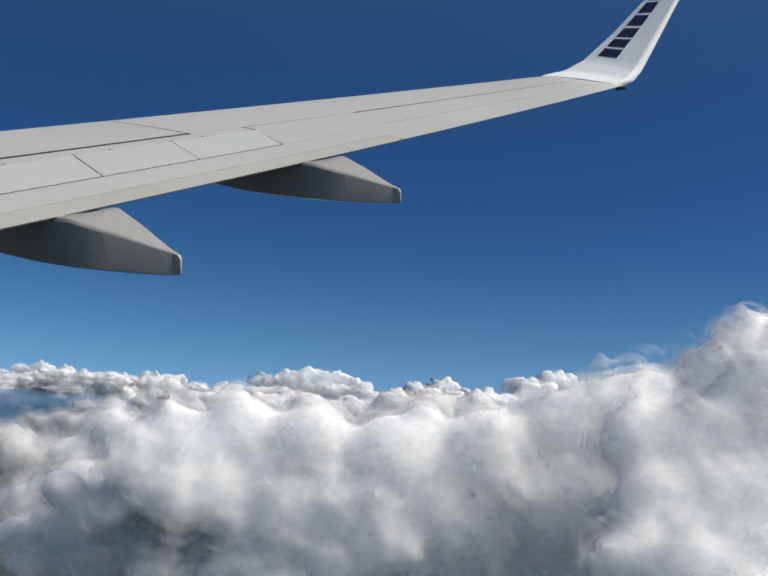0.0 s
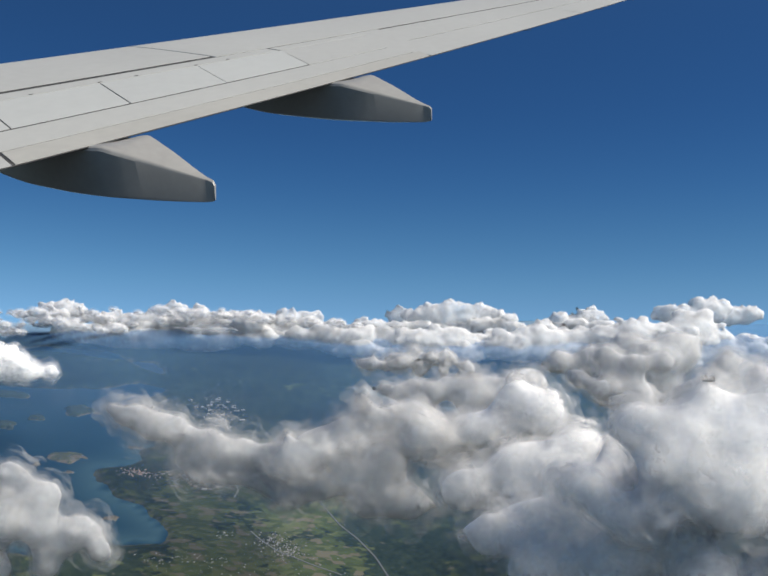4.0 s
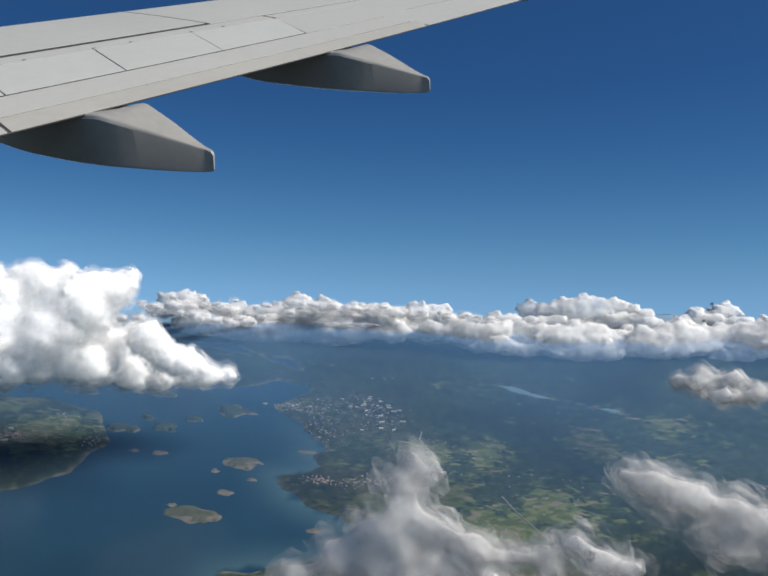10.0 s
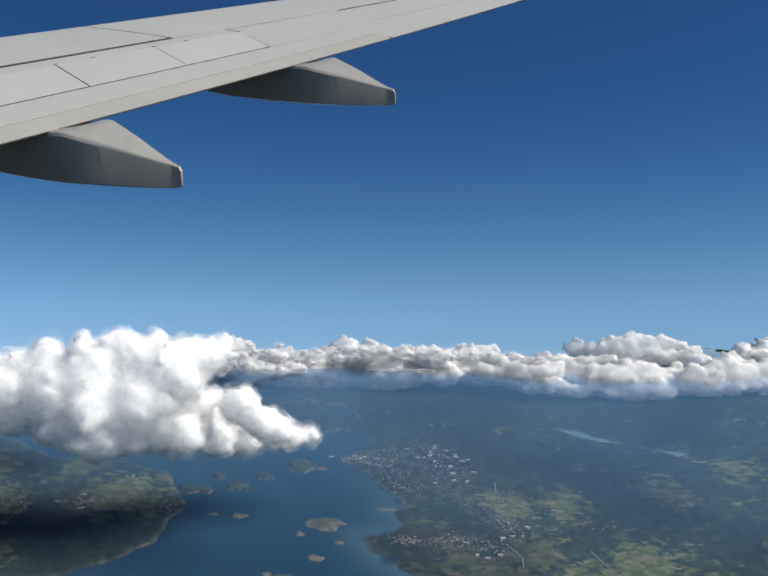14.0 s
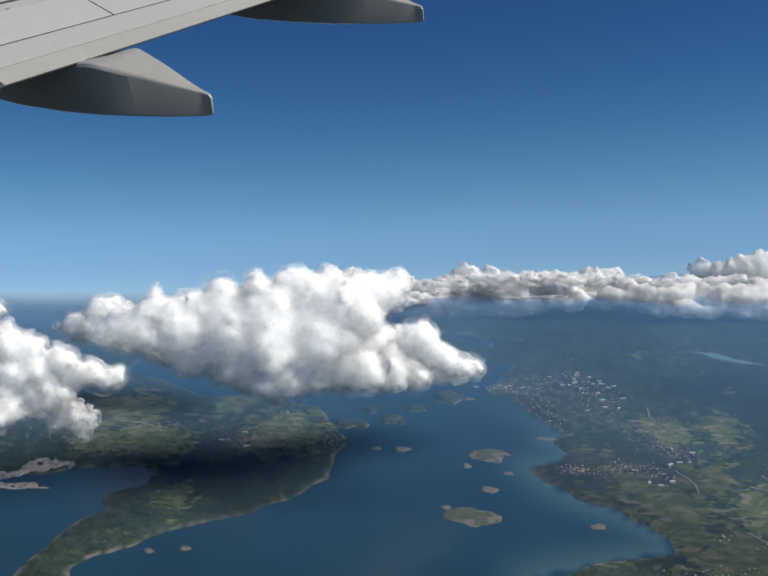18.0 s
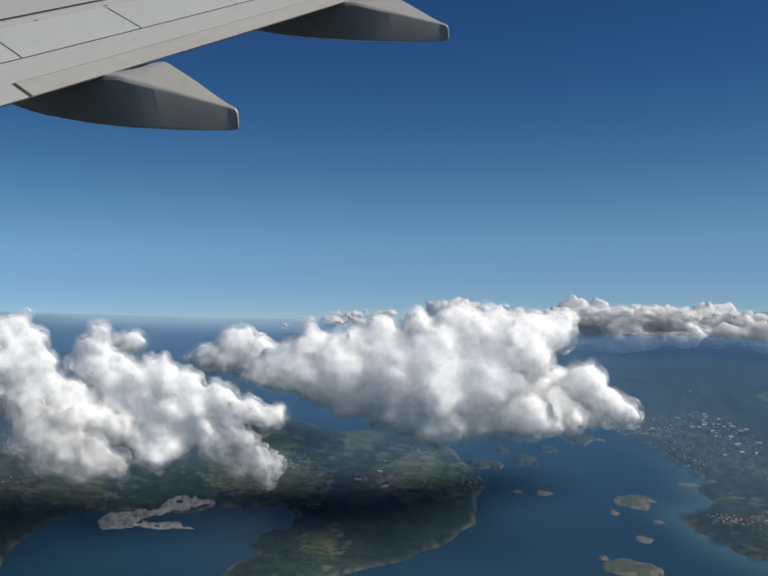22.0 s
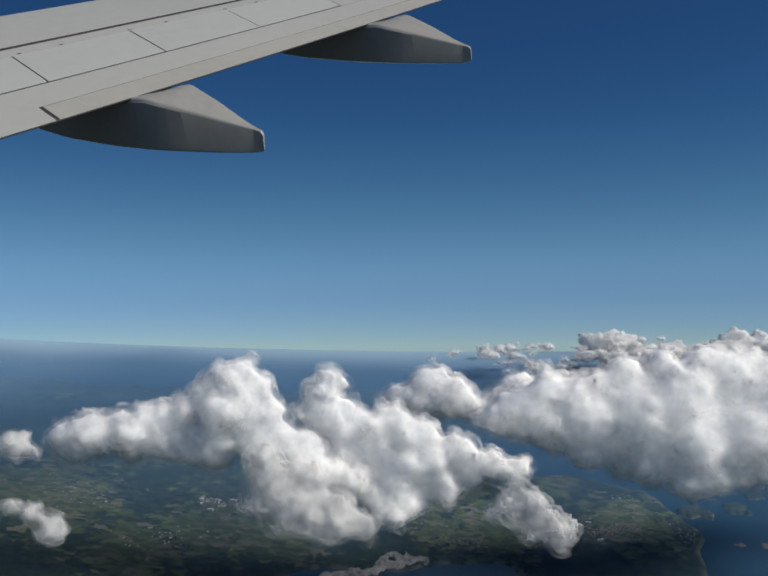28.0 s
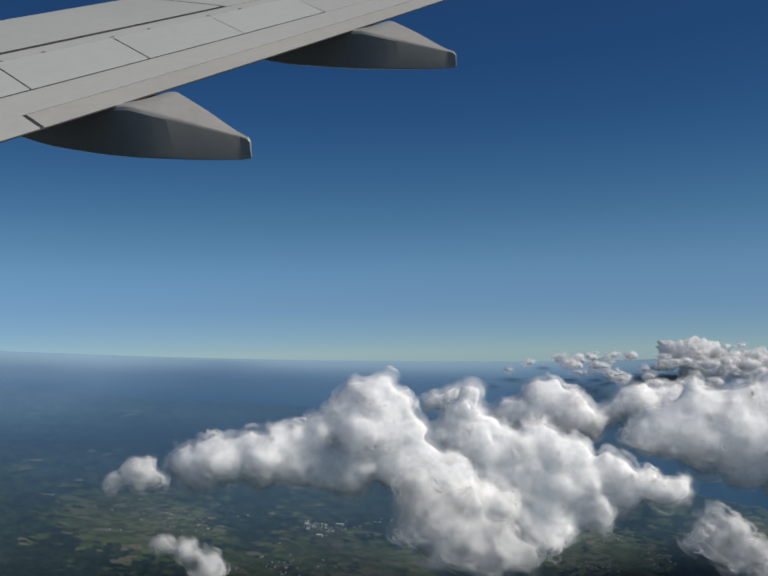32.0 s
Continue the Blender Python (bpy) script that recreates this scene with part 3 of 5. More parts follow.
# ---- roads ----
def road(points, wide, label):
    verts, faces = [], []
    pts = []
    for (ax, ay), (bx, by) in zip(points, points[1:]):
        for k in range(8):
            pts.append((ax + (bx - ax) * k / 8, ay + (by - ay) * k / 8))
    pts.append(points[-1])
    for i, (x, y) in enumerate(pts):
        a, b = pts[max(0, i - 1)], pts[min(len(pts) - 1, i + 1)]
        d = Vector((b[0] - a[0], b[1] - a[1], 0)).normalized()
        nx, ny = -d.y * wide / 2, d.x * wide / 2
        for sgn in (-1, 1):
            vx, vy = x + sgn * nx, y + sgn * ny
            verts.append((vx, vy, ground_z(vx, vy) + 0.0003))
            verts.append((vx, vy, ground_z(vx, vy) - 0.002))
        if i:
            k = 4 * i
            faces += [(k - 4, k - 2, k + 2, k), (k - 4, k, k + 1, k - 3), (k - 2, k - 1, k + 3, k + 2)]
    tagged(new("road", mesh_of("road", verts, faces, ROAD)), label, "road", kind="structure")


road([(-.178, .697), (-.172, .683), (-.165, .671), (-.155, .655), (-.142, .640), (-.131, .624), (-.120, .600), (-.112, .57)], .0009, "grey main road through fields and woods")
road([(-.229, .776), (-.231, .765), (-.228, .757), (-.219, .747), (-.211, .741)], .0008, "pale curved road bordering the town")
road([(-.234, .699), (-.229, .690), (-.226, .684), (-.227, .674)], .0008, "pale minor road beside fields")
road([(-.210, .640), (-.200, .630), (-.190, .622), (-.170, .612), (-.15, .604)], .0008, "village street between houses")


# ---- towns ----
def box_house(cx, cy, w, d, h, turn, gable):
    c, s = math.cos(turn), math.sin(turn)
    z = ground_z(cx, cy)
    pts = []
    for sx_, sy_ in ((-1, -1), (1, -1), (1, 1), (-1, 1)):
        lx, ly = sx_ * w / 2, sy_ * d / 2
        pts.append((cx + c * lx - s * ly, cy + s * lx + c * ly))
    v = [(*p, z - 0.002) for p in pts] + [(*p, z + h) for p in pts]
    ridge = [(cx - c * w / 2, cy - s * w / 2, z + h + gable), (cx + c * w / 2, cy + s * w / 2, z + h + gable)]
    return v + ridge, [(0, 1, 5, 4), (1, 2, 6, 5), (2, 3, 7, 6), (3, 0, 4, 7), (4, 7, 8), (5, 9, 6)], [(4, 5, 9, 8), (7, 8, 9, 6)]


def town(name, spots, count, size, label, roofs, seed):
    """Houses too many and too small to count: walls and roofs as one object."""
    rng = np.random.RandomState(seed)
    verts, wall, roof = [], [], []
    for _ in range(count):
        x, y, rx, ry = spots[rng.randint(len(spots))]
        hx, hy = x + rng.randn() * rx * 0.5, y + rng.randn() * ry * 0.5
        if max(side(np.array([hx]), np.array([hy]), FJORD)[0], side(np.array([hx]), np.array([hy]), BAY)[0]) > -0.001:
            continue
        k = size * 0.27 * (0.5 + 0.9 * rng.rand())
        v, a, b = box_house(hx, hy, k * (1.2 + rng.rand()), k, k * 0.55, rng.rand() * 3.14, k * 0.3)
        o = len(verts)
        verts += v
        wall += [tuple(i + o for i in f) for f in a]
        roof += [tuple(i + o for i in f) for f in b]
    me = mesh_of(name, verts, wall + roof, WALLS)
    me.materials.append(roofs)
    me.polygons.foreach_set("material_index", [0] * len(wall) + [1] * len(roof))
    tagged(new(name, me), label, "town", kind="stuff")


town("town_houses", [(-.345, .805, .012, .006), (-.325, .805, .018, .010), (-.305, .80, .02, .02), (-.270, .815, .015, .015), (-.26, .79, .02, .02), (-.305, .765, .02, .02)], 300, .0022, "pale houses of a harbour town on the shore", ROOFS, 1)
town("town_houses", [(-.282, .696, .022, .006), (-.300, .697, .012, .005), (-.262, .700, .015, .007)], 150, .0022, "houses with red-brown roofs of a shore town", BRICKRED, 2)
town("town_houses", [(-.245, .694, .008, .010), (-.237, .725, .014, .008), (-.222, .718, .016, .006), (-.231, .745, .03, .02)], 150, .0022, "scattered pale houses of a suburb", ROOFS, 3)
town("village_houses", [(-.196, .632, .012, .010), (-.184, .622, .012, .008)], 190, .0018, "white and grey houses of a village", SHED, 4)
town("village_houses", [(-.226, .634, .006, .003), (-.238, .604, .02, .01), (-.26, .60, .02, .008), (-.21, .60, .03, .012), (-.16, .60, .03, .015)], 120, .0015, "small white farmhouses among fields", SHED, 5)
town("village_houses", [(-.515, .713, .012, .006), (-.505, .715, .018, .006)], 120, .0020, "pale houses of a village on the peninsula", BRICKRED, 6)
town("village_houses", [(-.457, .718, .006, .010), (-.483, .756, .02, .01), (-.49, .735, .03, .012)], 90, .0018, "scattered houses near the point", SHED, 7)
town("village_houses", [(-.603, .690, .022, .004), (-.578, .726, .02, .01), (-.56, .70, .03, .02), (-.64, .70, .03, .01)], 120, .0017, "scattered pale farmhouses inland", SHED, 8)
town("village_houses", [(-.737, .706, .014, .006), (-.745, .708, .006, .004), (-.69, .72, .02, .005), (-.76, .66, .03, .02), (-.82, .70, .04, .03)], 170, .0020, "pale buildings of an inland village", SHED, 9)
town("farmsteads", [(-.15, .70, .05, .04), (-.10, .77, .05, .04), (-.20, .75, .04, .03), (-.07, .823, .008, .003), (-.12, .83, .04, .02), (-.25, .87, .05, .02)], 170, .0015, "scattered white farmsteads among woods", SHED, 10)


def warehouse(x, y, w, d, turn):
    v, a, b = box_house(0, 0, w, d, 0.0007, 0.0, 0.0002)
    drop = ground_z(0, 0)
    v = [(p[0], p[1], p[2] - drop) for p in v]
    thing = tagged(new("warehouse"), "long white-roofed industrial hall in the town", "building", group="industrial halls")
    thing.matrix_world = pose(x, y, ground_z(x, y), 0, 0, math.degrees(turn))
    part("wall", mesh_of("wall", v, a, WALLS), thing)
    part("roof", mesh_of("roof", v, b, PALE_ROOF), thing, "white sheet roof")


rng = np.random.RandomState(77)
for cx, cy, n in ((-.272, .822, 10), (-.262, .805, 9), (-.332, .809, 6), (-.245, .692, 5), (-.262, .778, 5), (-.224, .719, 4), (-.737, .707, 4), (-.515, .714, 3)):
    for _ in range(n):
        warehouse(cx + rng.randn() * .010, cy + rng.randn() * .007, .0018 + rng.rand() * .0030, .0010 + rng.rand() * .0012, rng.randn() * .3)


def bare_patch(name, points, label, seed):
    """Bare levelled gravel with a ragged edge, green gaps and low heaps."""
    xs, ys = [p[0] for p in points], [p[1] for p in points]
    x, y, quads = grid(min(xs) - .006, max(xs) + .006, min(ys) - .006, max(ys) + .006, .0007)
    keep = side(x, y, points) + fractal(x, y, .008, seed, 4) * .0022 > 0
    keep &= fractal(x, y, .006, seed + 20, 3) < 0.75
    heap = np.clip(fractal(x, y, .004, seed + 40, 3), 0, 1)
    z = lie(x, y) + np.maximum(land_shape(x, y)[1], 0) + np.where(keep, .0004 + .0011 * heap, -.002)
    quads = np.asarray(quads)
    quads = quads[keep[quads].sum(1) >= 2]
    used, place = np.unique(quads, return_inverse=True)
    verts = np.stack([x, y, z], 1)[used].tolist()
    tagged(new(name, mesh_of(name, verts, place.reshape(quads.shape).tolist(), QUARRY, True)), label, "gravel yard")


bare_patch("gravel_yard", [(-0.676, 0.640), (-0.672, 0.648), (-0.657, 0.655), (-0.648, 0.657), (-0.643, 0.664), (-0.636, 0.671), (-0.620, 0.672), (-0.617, 0.668), (-0.636, 0.659), (-0.646, 0.651), (-0.652, 0.646), (-0.661, 0.634), (-0.672, 0.632)], "pale quarry and port yard on the bay shore", 61)
bare_patch("gravel_spit", [(-0.664, 0.637), (-0.651, 0.644), (-0.636, 0.645), (-0.622, 0.642), (-0.630, 0.640), (-0.649, 0.638)], "pale gravel spit in the bay", 64)


# ---- clouds ----
def unit_ico(levels):
    bm = bmesh.new()
    bmesh.ops.create_icosphere(bm, subdivisions=levels, radius=1.0)
    v = np.array([p.co[:] for p in bm.verts])
    f = np.array([[p.index for p in q.verts] for q in bm.faces])
    bm.free()
    return v, f


ICO_V, ICO_F = unit_ico(2)
TEX = {}


def noise_texture(size, depth=3):
    if size not in TEX:
        t = TEX[size] = bpy.data.textures.new("billow", "CLOUDS")
        t.noise_scale, t.noise_depth, t.noise_basis = size, depth, "ORIGINAL_PERLIN"
    return TEX[size]


def quad_mesh(name, co, quads, mat, way):
    me = bpy.data.meshes.new(name)
    me.vertices.add(len(co))
    me.vertices.foreach_set("co", co.astype(np.float32).ravel())
    me.loops.add(quads.size)
    me.loops.foreach_set("vertex_index", quads.ravel().astype(np.int32))
    me.polygons.add(len(quads))
    me.polygons.foreach_set("loop_start", np.arange(0, quads.size, 4, dtype=np.int32))
    me.polygons.foreach_set("use_smooth", np.ones(len(quads), bool))
    me.attributes.new("billow_way", "FLOAT_VECTOR", "POINT").data.foreach_set("vector", way.astype(np.float32).ravel())
    me.materials.append(mat)
    me.update(calc_edges=True)
    return me


def spread_normals(no, ed, rounds):
    """The way each place of a cloud faces on the whole, its small billows evened out."""
    a, b = np.concatenate([ed[:, 0], ed[:, 1]]), np.concatenate([ed[:, 1], ed[:, 0]])
    many = np.maximum(np.bincount(a, minlength=len(no)), 1)
    n = no.astype(float)
    for _ in range(rounds):
        n = 0.3 * n + 0.7 * np.stack([np.bincount(a, weights=n[b, k], minlength=len(no)) / many for k in range(3)], 1)
    n /= np.maximum(np.linalg.norm(n, axis=1, keepdims=True), 0.25)
    n = np.where((n * no).sum(1, keepdims=True) > 0.35, 0.55 * n + 0.45 * no, no)
    return n / np.maximum(np.linalg.norm(n, axis=1, keepdims=True), 1e-6)


def one_cloud(name, label, p, n, way, quads, mean, fuzz, layers, seed, soft, bank, field=False, shaded_veil=False):
    """A cloud's body and the thin layers of vapour that blur its outline."""
    ob = tagged(new(name, quad_mesh(name, p - n * fuzz * 0.8, quads, CLOUD_WISP if name == "cloud_wisp" and not shaded_veil else CLOUD_SHADED_VEIL if shaded_veil else CLOUD_MIST if bank and (soft or field) else CLOUD_BANK if bank else CLOUD_SHADED if soft else CLOUD, way)), label, "cloud", group="clouds")
    for k in range(layers):
        off, mat = (NEAR_LAYERS[k][0], (VAPOUR_SHADED_VEIL if shaded_veil else VAPOUR_SHADED)[k]) if soft and not bank else (LAYERS[k][0], VAPOUR[k])
        tuft = 0.5 + 0.5 * fractal(p[:, 0] + p[:, 2] * 0.7, p[:, 2] - p[:, 1] * 0.6, mean * 0.45, 60 + seed + 7 * k, 4)
        out = off * fuzz * (0.2 + 1.6 * np.clip(tuft, 0, 1)) - fuzz * 0.7
        part("vapour", quad_mesh("vapour", p + n * out[:, None], quads, mat, way), ob, "thin ragged vapour round the cloud")
    return ob


def cloud(name, lobes, label, voxel=0.0016, puffs=14, squash=0.9, wide=1.0, grow=1.0, fill=0, seed=0, rough=1.0, fuzz=0.0009, layers=5, soft=False, bank=False, deep=1.0, field=False, shaded_veil=False):
    """A cumulus: lobes (x, y, z, radius), each covered in smaller billows, merged into one skin and roughened at three scales,
    with thin ragged layers of vapour that blur its outline."""
    rng = np.random.RandomState(seed + 5)
    vs, fs, o = [], [], 0

    def ball(c, r):
        nonlocal o
        vs.append(ICO_V * np.array([r * wide, r * deep, r * squash]) + c)
        fs.append(ICO_F + o)
        o += len(ICO_V)

    more = []
    for a, b in zip(lobes, lobes[1:]):
        for k in range(fill):
            f = (k + 1) / (fill + 1)
            m = np.array(a) * (1 - f) + np.array(b) * f
            m[3] *= 0.65 + 0.4 * rng.rand()
            m[1] += rng.randn() * m[3] * 0.5 * deep
            m[2] -= m[3] * 0.25
            if np.linalg.norm(np.array(a[:3]) - np.array(b[:3])) < 5 * max(a[3], b[3]):
                more.append(tuple(m))
    for x, y, z, r in list(lobes) + more:
        r *= grow * (0.75 + 1.0 * rng.rand() if bank and not soft and r < 0.0085 else 1.0)
        c = np.array([x, y, z])
        if field:
            for _ in range(12):
                q = c + rng.randn(3) * np.array([0.012, 0.020, 0.16 * r]) - np.array([0, 0, 0.005])
                u = r * (0.20 + 0.45 * rng.rand() ** 1.5)
                ball(q, u)
                for _ in range(9):
                    d = rng.randn(3)
                    d /= np.linalg.norm(d)
                    d[2] = abs(d[2]) * 0.9 - 0.2
                    ball(q + d * u * np.array([wide, 1.0, squash]) * 0.8, u * (0.25 + 0.35 * rng.rand()))
            continue
        ball(c, r * (0.90 if soft or not bank else 0.70))
        if bank and not soft:
            for _ in range(46):
                d = rng.randn(3)
                d *= (0.45 + 0.5 * rng.rand() ** 0.5) / np.linalg.norm(d)
                d[2] = d[2] * 0.95 if d[2] > 0 else d[2] * 0.55
                ball(c + d * r * np.array([wide, max(deep, 0.6), squash]), r * (0.10 + 0.22 * rng.rand() ** 2))
            continue
        for _ in range(puffs):
            d = rng.randn(3)
            d /= np.linalg.norm(d)
            d[2] = d[2] * 0.9 if d[2] > 0 else d[2] * 0.45
            d[0] *= wide
            d[1] *= deep
            q = c + d * r * (0.60 + 0.25 * rng.rand())
            u = r * (0.16 + 0.32 * rng.rand() ** 1.6)
            ball(q, u)
            e = d + rng.randn(3) * 0.5
            e /= np.linalg.norm(e)
            ball(q + e * u * 0.8, u * (0.35 + 0.3 * rng.rand()))
    v, f = np.concatenate(vs), np.concatenate(fs)
    mean = float(np.mean([l[3] for l in lobes])) * grow
    me = bpy.data.meshes.new(name)
    me.from_pydata(v.tolist(), [], f.tolist())
    shape = new(name, me)
    rm = shape.modifiers.new("merge", "REMESH")
    rm.mode, rm.voxel_size, rm.use_smooth_shade = "VOXEL", voxel, True
    sm = shape.modifiers.new("soften", "SMOOTH")
    sm.factor, sm.iterations = 0.5, 26 if soft and not bank else 16 if soft else 3 if bank else 8
    small = 0.8 if soft and not bank else 1.0
    for size, amount in ((mean * 2.4, mean * 0.40), (mean * 0.9, mean * 0.20), (mean * 0.40, mean * 0.19 * small), (mean * 0.17, mean * 0.10 * small)):
        dm = shape.modifiers.new("billow", "DISPLACE")
        dm.texture, dm.strength, dm.mid_level, dm.texture_coords = noise_texture(round(size, 5), 4), amount * rough, 0.5, "GLOBAL"
    bpy.context.view_layer.update()
    skin_mesh = bpy.data.meshes.new_from_object(shape.evaluated_get(bpy.context.evaluated_depsgraph_get()))
    bpy.data.objects.remove(shape)
    bpy.data.meshes.remove(me)
    count = len(skin_mesh.vertices)
    co, no, ed = np.empty(count * 3, np.float32), np.empty(count * 3, np.float32), np.empty(len(skin_mesh.edges) * 2, np.int32)
    skin_mesh.vertices.foreach_get("co", co)
    skin_mesh.vertex_normals.foreach_get("vector", no)
    skin_mesh.edges.foreach_get("vertices", ed)
    quads = np.empty(len(skin_mesh.loops), np.int32)
    skin_mesh.loops.foreach_get("vertex_index", quads)
    sizes = np.empty(len(skin_mesh.polygons), np.int32)
    skin_mesh.polygons.foreach_get("loop_total", sizes)
    bpy.data.meshes.remove(skin_mesh)
    co, no, ed, quads = co.reshape(-1, 3), no.reshape(-1, 3), ed.reshape(-1, 2), quads.reshape(-1, 4) if (sizes == 4).all() else None
    way = spread_normals(no, ed, 50)
    # clouds that do not touch are things of their own
    mark = np.arange(count)
    while True:
        low = np.minimum(mark[ed[:, 0]], mark[ed[:, 1]])
        nxt = mark.copy()
        np.minimum.at(nxt, ed[:, 0], low)
        np.minimum.at(nxt, ed[:, 1], low)
        nxt = nxt[nxt]
        if (nxt == mark).all():
            break
        mark = nxt
    roots, number = np.unique(mark, return_counts=True)
    if field:
        keep = np.isin(mark, roots[number >= 150])
        index = np.cumsum(keep) - 1
        tagged(one_cloud(name, label, co[keep], no[keep], way[keep], index[quads[keep[quads[:, 0]]]], mean, fuzz, layers, seed, soft, bank, True), label, "cloud", kind="stuff")
        return
    for root, many in zip(roots, number):
        if many < max(0.04 * count, 250):
            continue
        keep = mark == root
        index = np.cumsum(keep) - 1
        q = index[quads[keep[quads[:, 0]]]]
        one_cloud(name, label, co[keep], no[keep], way[keep], q, mean, fuzz, layers, seed, soft, bank, False, shaded_veil)


cloud("cumulus_cloud", [
    (-0.467, 0.63, 0.065, 0.017), (-0.489, 0.63, 0.054, 0.023), (-0.421, 0.63, 0.066, 0.012), (-0.413, 0.63, 0.075, 0.006), (-0.447, 0.63, 0.054, 0.023), 
    (-0.475, 0.63, 0.033, 0.026), (-0.511, 0.63, 0.046, 0.023), (-0.538, 0.63, 0.046, 0.019), (-0.56, 0.63, 0.047, 0.015), (-0.577, 0.63, 0.046, 0.011), 
    (-0.445, 0.66, 0.026, 0.025), (-0.413, 0.68, 0.027, 0.02), (-0.387, 0.69, 0.019, 0.014), (-0.364, 0.7, 0.015, 0.008), (-0.533, 0.63, 0.029, 0.012), 
    (-0.5, 0.63, 0.024, 0.017), (-0.467, 0.63, 0.02, 0.015), (-0.437, 0.63, 0.02, 0.014), (-0.403, 0.68, 0.012, 0.011), (-0.516, 0.63, 0.068, 0.011), 
    (-0.533, 0.63, 0.06, 0.011), (-0.555, 0.630, 0.057, 0.0130), (-0.573, 0.630, 0.051, 0.0099), (-0.524, 0.630, 0.044, 0.0156), (-0.534, 0.630, 0.060, 0.0104), (-0.473, 0.630, 0.072, 0.0118), (-0.456, 0.630, 0.068, 0.0129), (-0.431, 0.630, 0.065, 0.0146), (-0.415, 0.630, 0.069, 0.0073), (-0.440, 0.630, 0.050, 0.0185), (-0.490, 0.630, 0.061, 0.0118), (-0.512, 0.630, 0.054, 0.0112), (-0.403, 0.630, 0.038, 0.0129), (-0.390, 0.630, 0.026, 0.0095), (-0.380, 0.630, 0.021, 0.0067), (-0.535, 0.630, 0.046, 0.0101)], "bright white cumulus cloud over the fjord", voxel=0.0016, seed=1, fill=1, grow=1.1, fuzz=.0015)
cloud("cumulus_cloud", [
    (-0.614, 0.73, 0.058, 0.012), (-0.597, 0.73, 0.048, 0.014), (-0.622, 0.73, 0.047, 0.012), (-0.633, 0.73, 0.049, 0.009), (-0.584, 0.73, 0.041, 0.009), 
    (-0.558, 0.73, 0.053, 0.012), (-0.535, 0.73, 0.052, 0.013), (-0.515, 0.73, 0.045, 0.013), (-0.667, 0.68, 0.061, 0.008), (-0.679, 0.68, 0.059, 0.006)], "white cumulus cloud behind a larger one", voxel=0.0018, seed=2, fill=1, grow=1.1, fuzz=.0015)
cloud("cumulus_cloud", [(-0.708, 0.600, 0.074, 0.0064), (-0.716, 0.600, 0.069, 0.0089), (-0.701, 0.600, 0.065, 0.0093), (-0.723, 0.600, 0.061, 0.0111), (-0.708, 0.600, 0.053, 0.0147), (-0.735, 0.600, 0.052, 0.0103), (-0.750, 0.600, 0.049, 0.0118), (-0.765, 0.600, 0.046, 0.0113), (-0.782, 0.600, 0.043, 0.0108), (-0.694, 0.600, 0.053, 0.0093), (-0.723, 0.600, 0.039, 0.0142), (-0.743, 0.600, 0.038, 0.0113), (-0.698, 0.600, 0.036, 0.0137), (-0.760, 0.600, 0.036, 0.0088), (-0.683, 0.600, 0.030, 0.0113), (-0.668, 0.600, 0.024, 0.0113), (-0.689, 0.600, 0.041, 0.0113), (-0.674, 0.600, 0.035, 0.0113), (-0.793, 0.600, 0.041, 0.0089), (-0.786, 0.600, 0.035, 0.0088), (-0.657, 0.600, 0.018, 0.0098)], "tall white cumulus cloud with a grey base", voxel=0.0014, seed=3, fill=1, grow=1.0, fuzz=.0015)
cloud("cumulus_cloud", [(-0.666, 0.610, 0.068, 0.0065), (-0.673, 0.610, 0.061, 0.0070), (-0.677, 0.610, 0.052, 0.0070), (-0.668, 0.610, 0.045, 0.0105), (-0.651, 0.610, 0.044, 0.0120), (-0.636, 0.610, 0.047, 0.0105), (-0.621, 0.610, 0.039, 0.0115), (-0.656, 0.610, 0.030, 0.0138), (-0.636, 0.610, 0.027, 0.0137), (-0.616, 0.610, 0.028, 0.0115), (-0.601, 0.610, 0.032, 0.0100), (-0.586, 0.610, 0.025, 0.0090), (-0.573, 0.610, 0.023, 0.0070), (-0.629, 0.610, 0.009, 0.0115), (-0.640, 0.610, 0.008, 0.0105), (-0.620, 0.610, 0.009, 0.0070), (-0.596, 0.610, 0.020, 0.0085), (-0.666, 0.610, 0.060, 0.0065), (-0.658, 0.610, 0.054, 0.0070), (-0.668, 0.610, 0.052, 0.0075), (-0.646, 0.610, 0.013, 0.0110), (-0.658, 0.610, 0.022, 0.0110), (-0.611, 0.610, 0.018, 0.0090)], "white cumulus ridge sloping down over fields", voxel=0.0014, seed=4, fill=1, grow=1.0, fuzz=.0015)
cloud("cumulus_cloud", [(-0.694, 0.575, 0.036, 0.0084), (-0.690, 0.575, 0.025, 0.0107), (-0.680, 0.575, 0.015, 0.0121), (-0.669, 0.575, 0.008, 0.0121), (-0.657, 0.575, 0.006, 0.0107), (-0.673, 0.575, 0.025, 0.0097), (-0.648, 0.575, 0.003, 0.0069), (-0.685, 0.575, 0.005, 0.0060), (-0.693, 0.575, 0.015, 0.0084)], "low greyish white cumulus cloud over fields", voxel=0.0013, seed=5, fill=1, grow=1.0, soft=True, fuzz=.0016, bank=True)
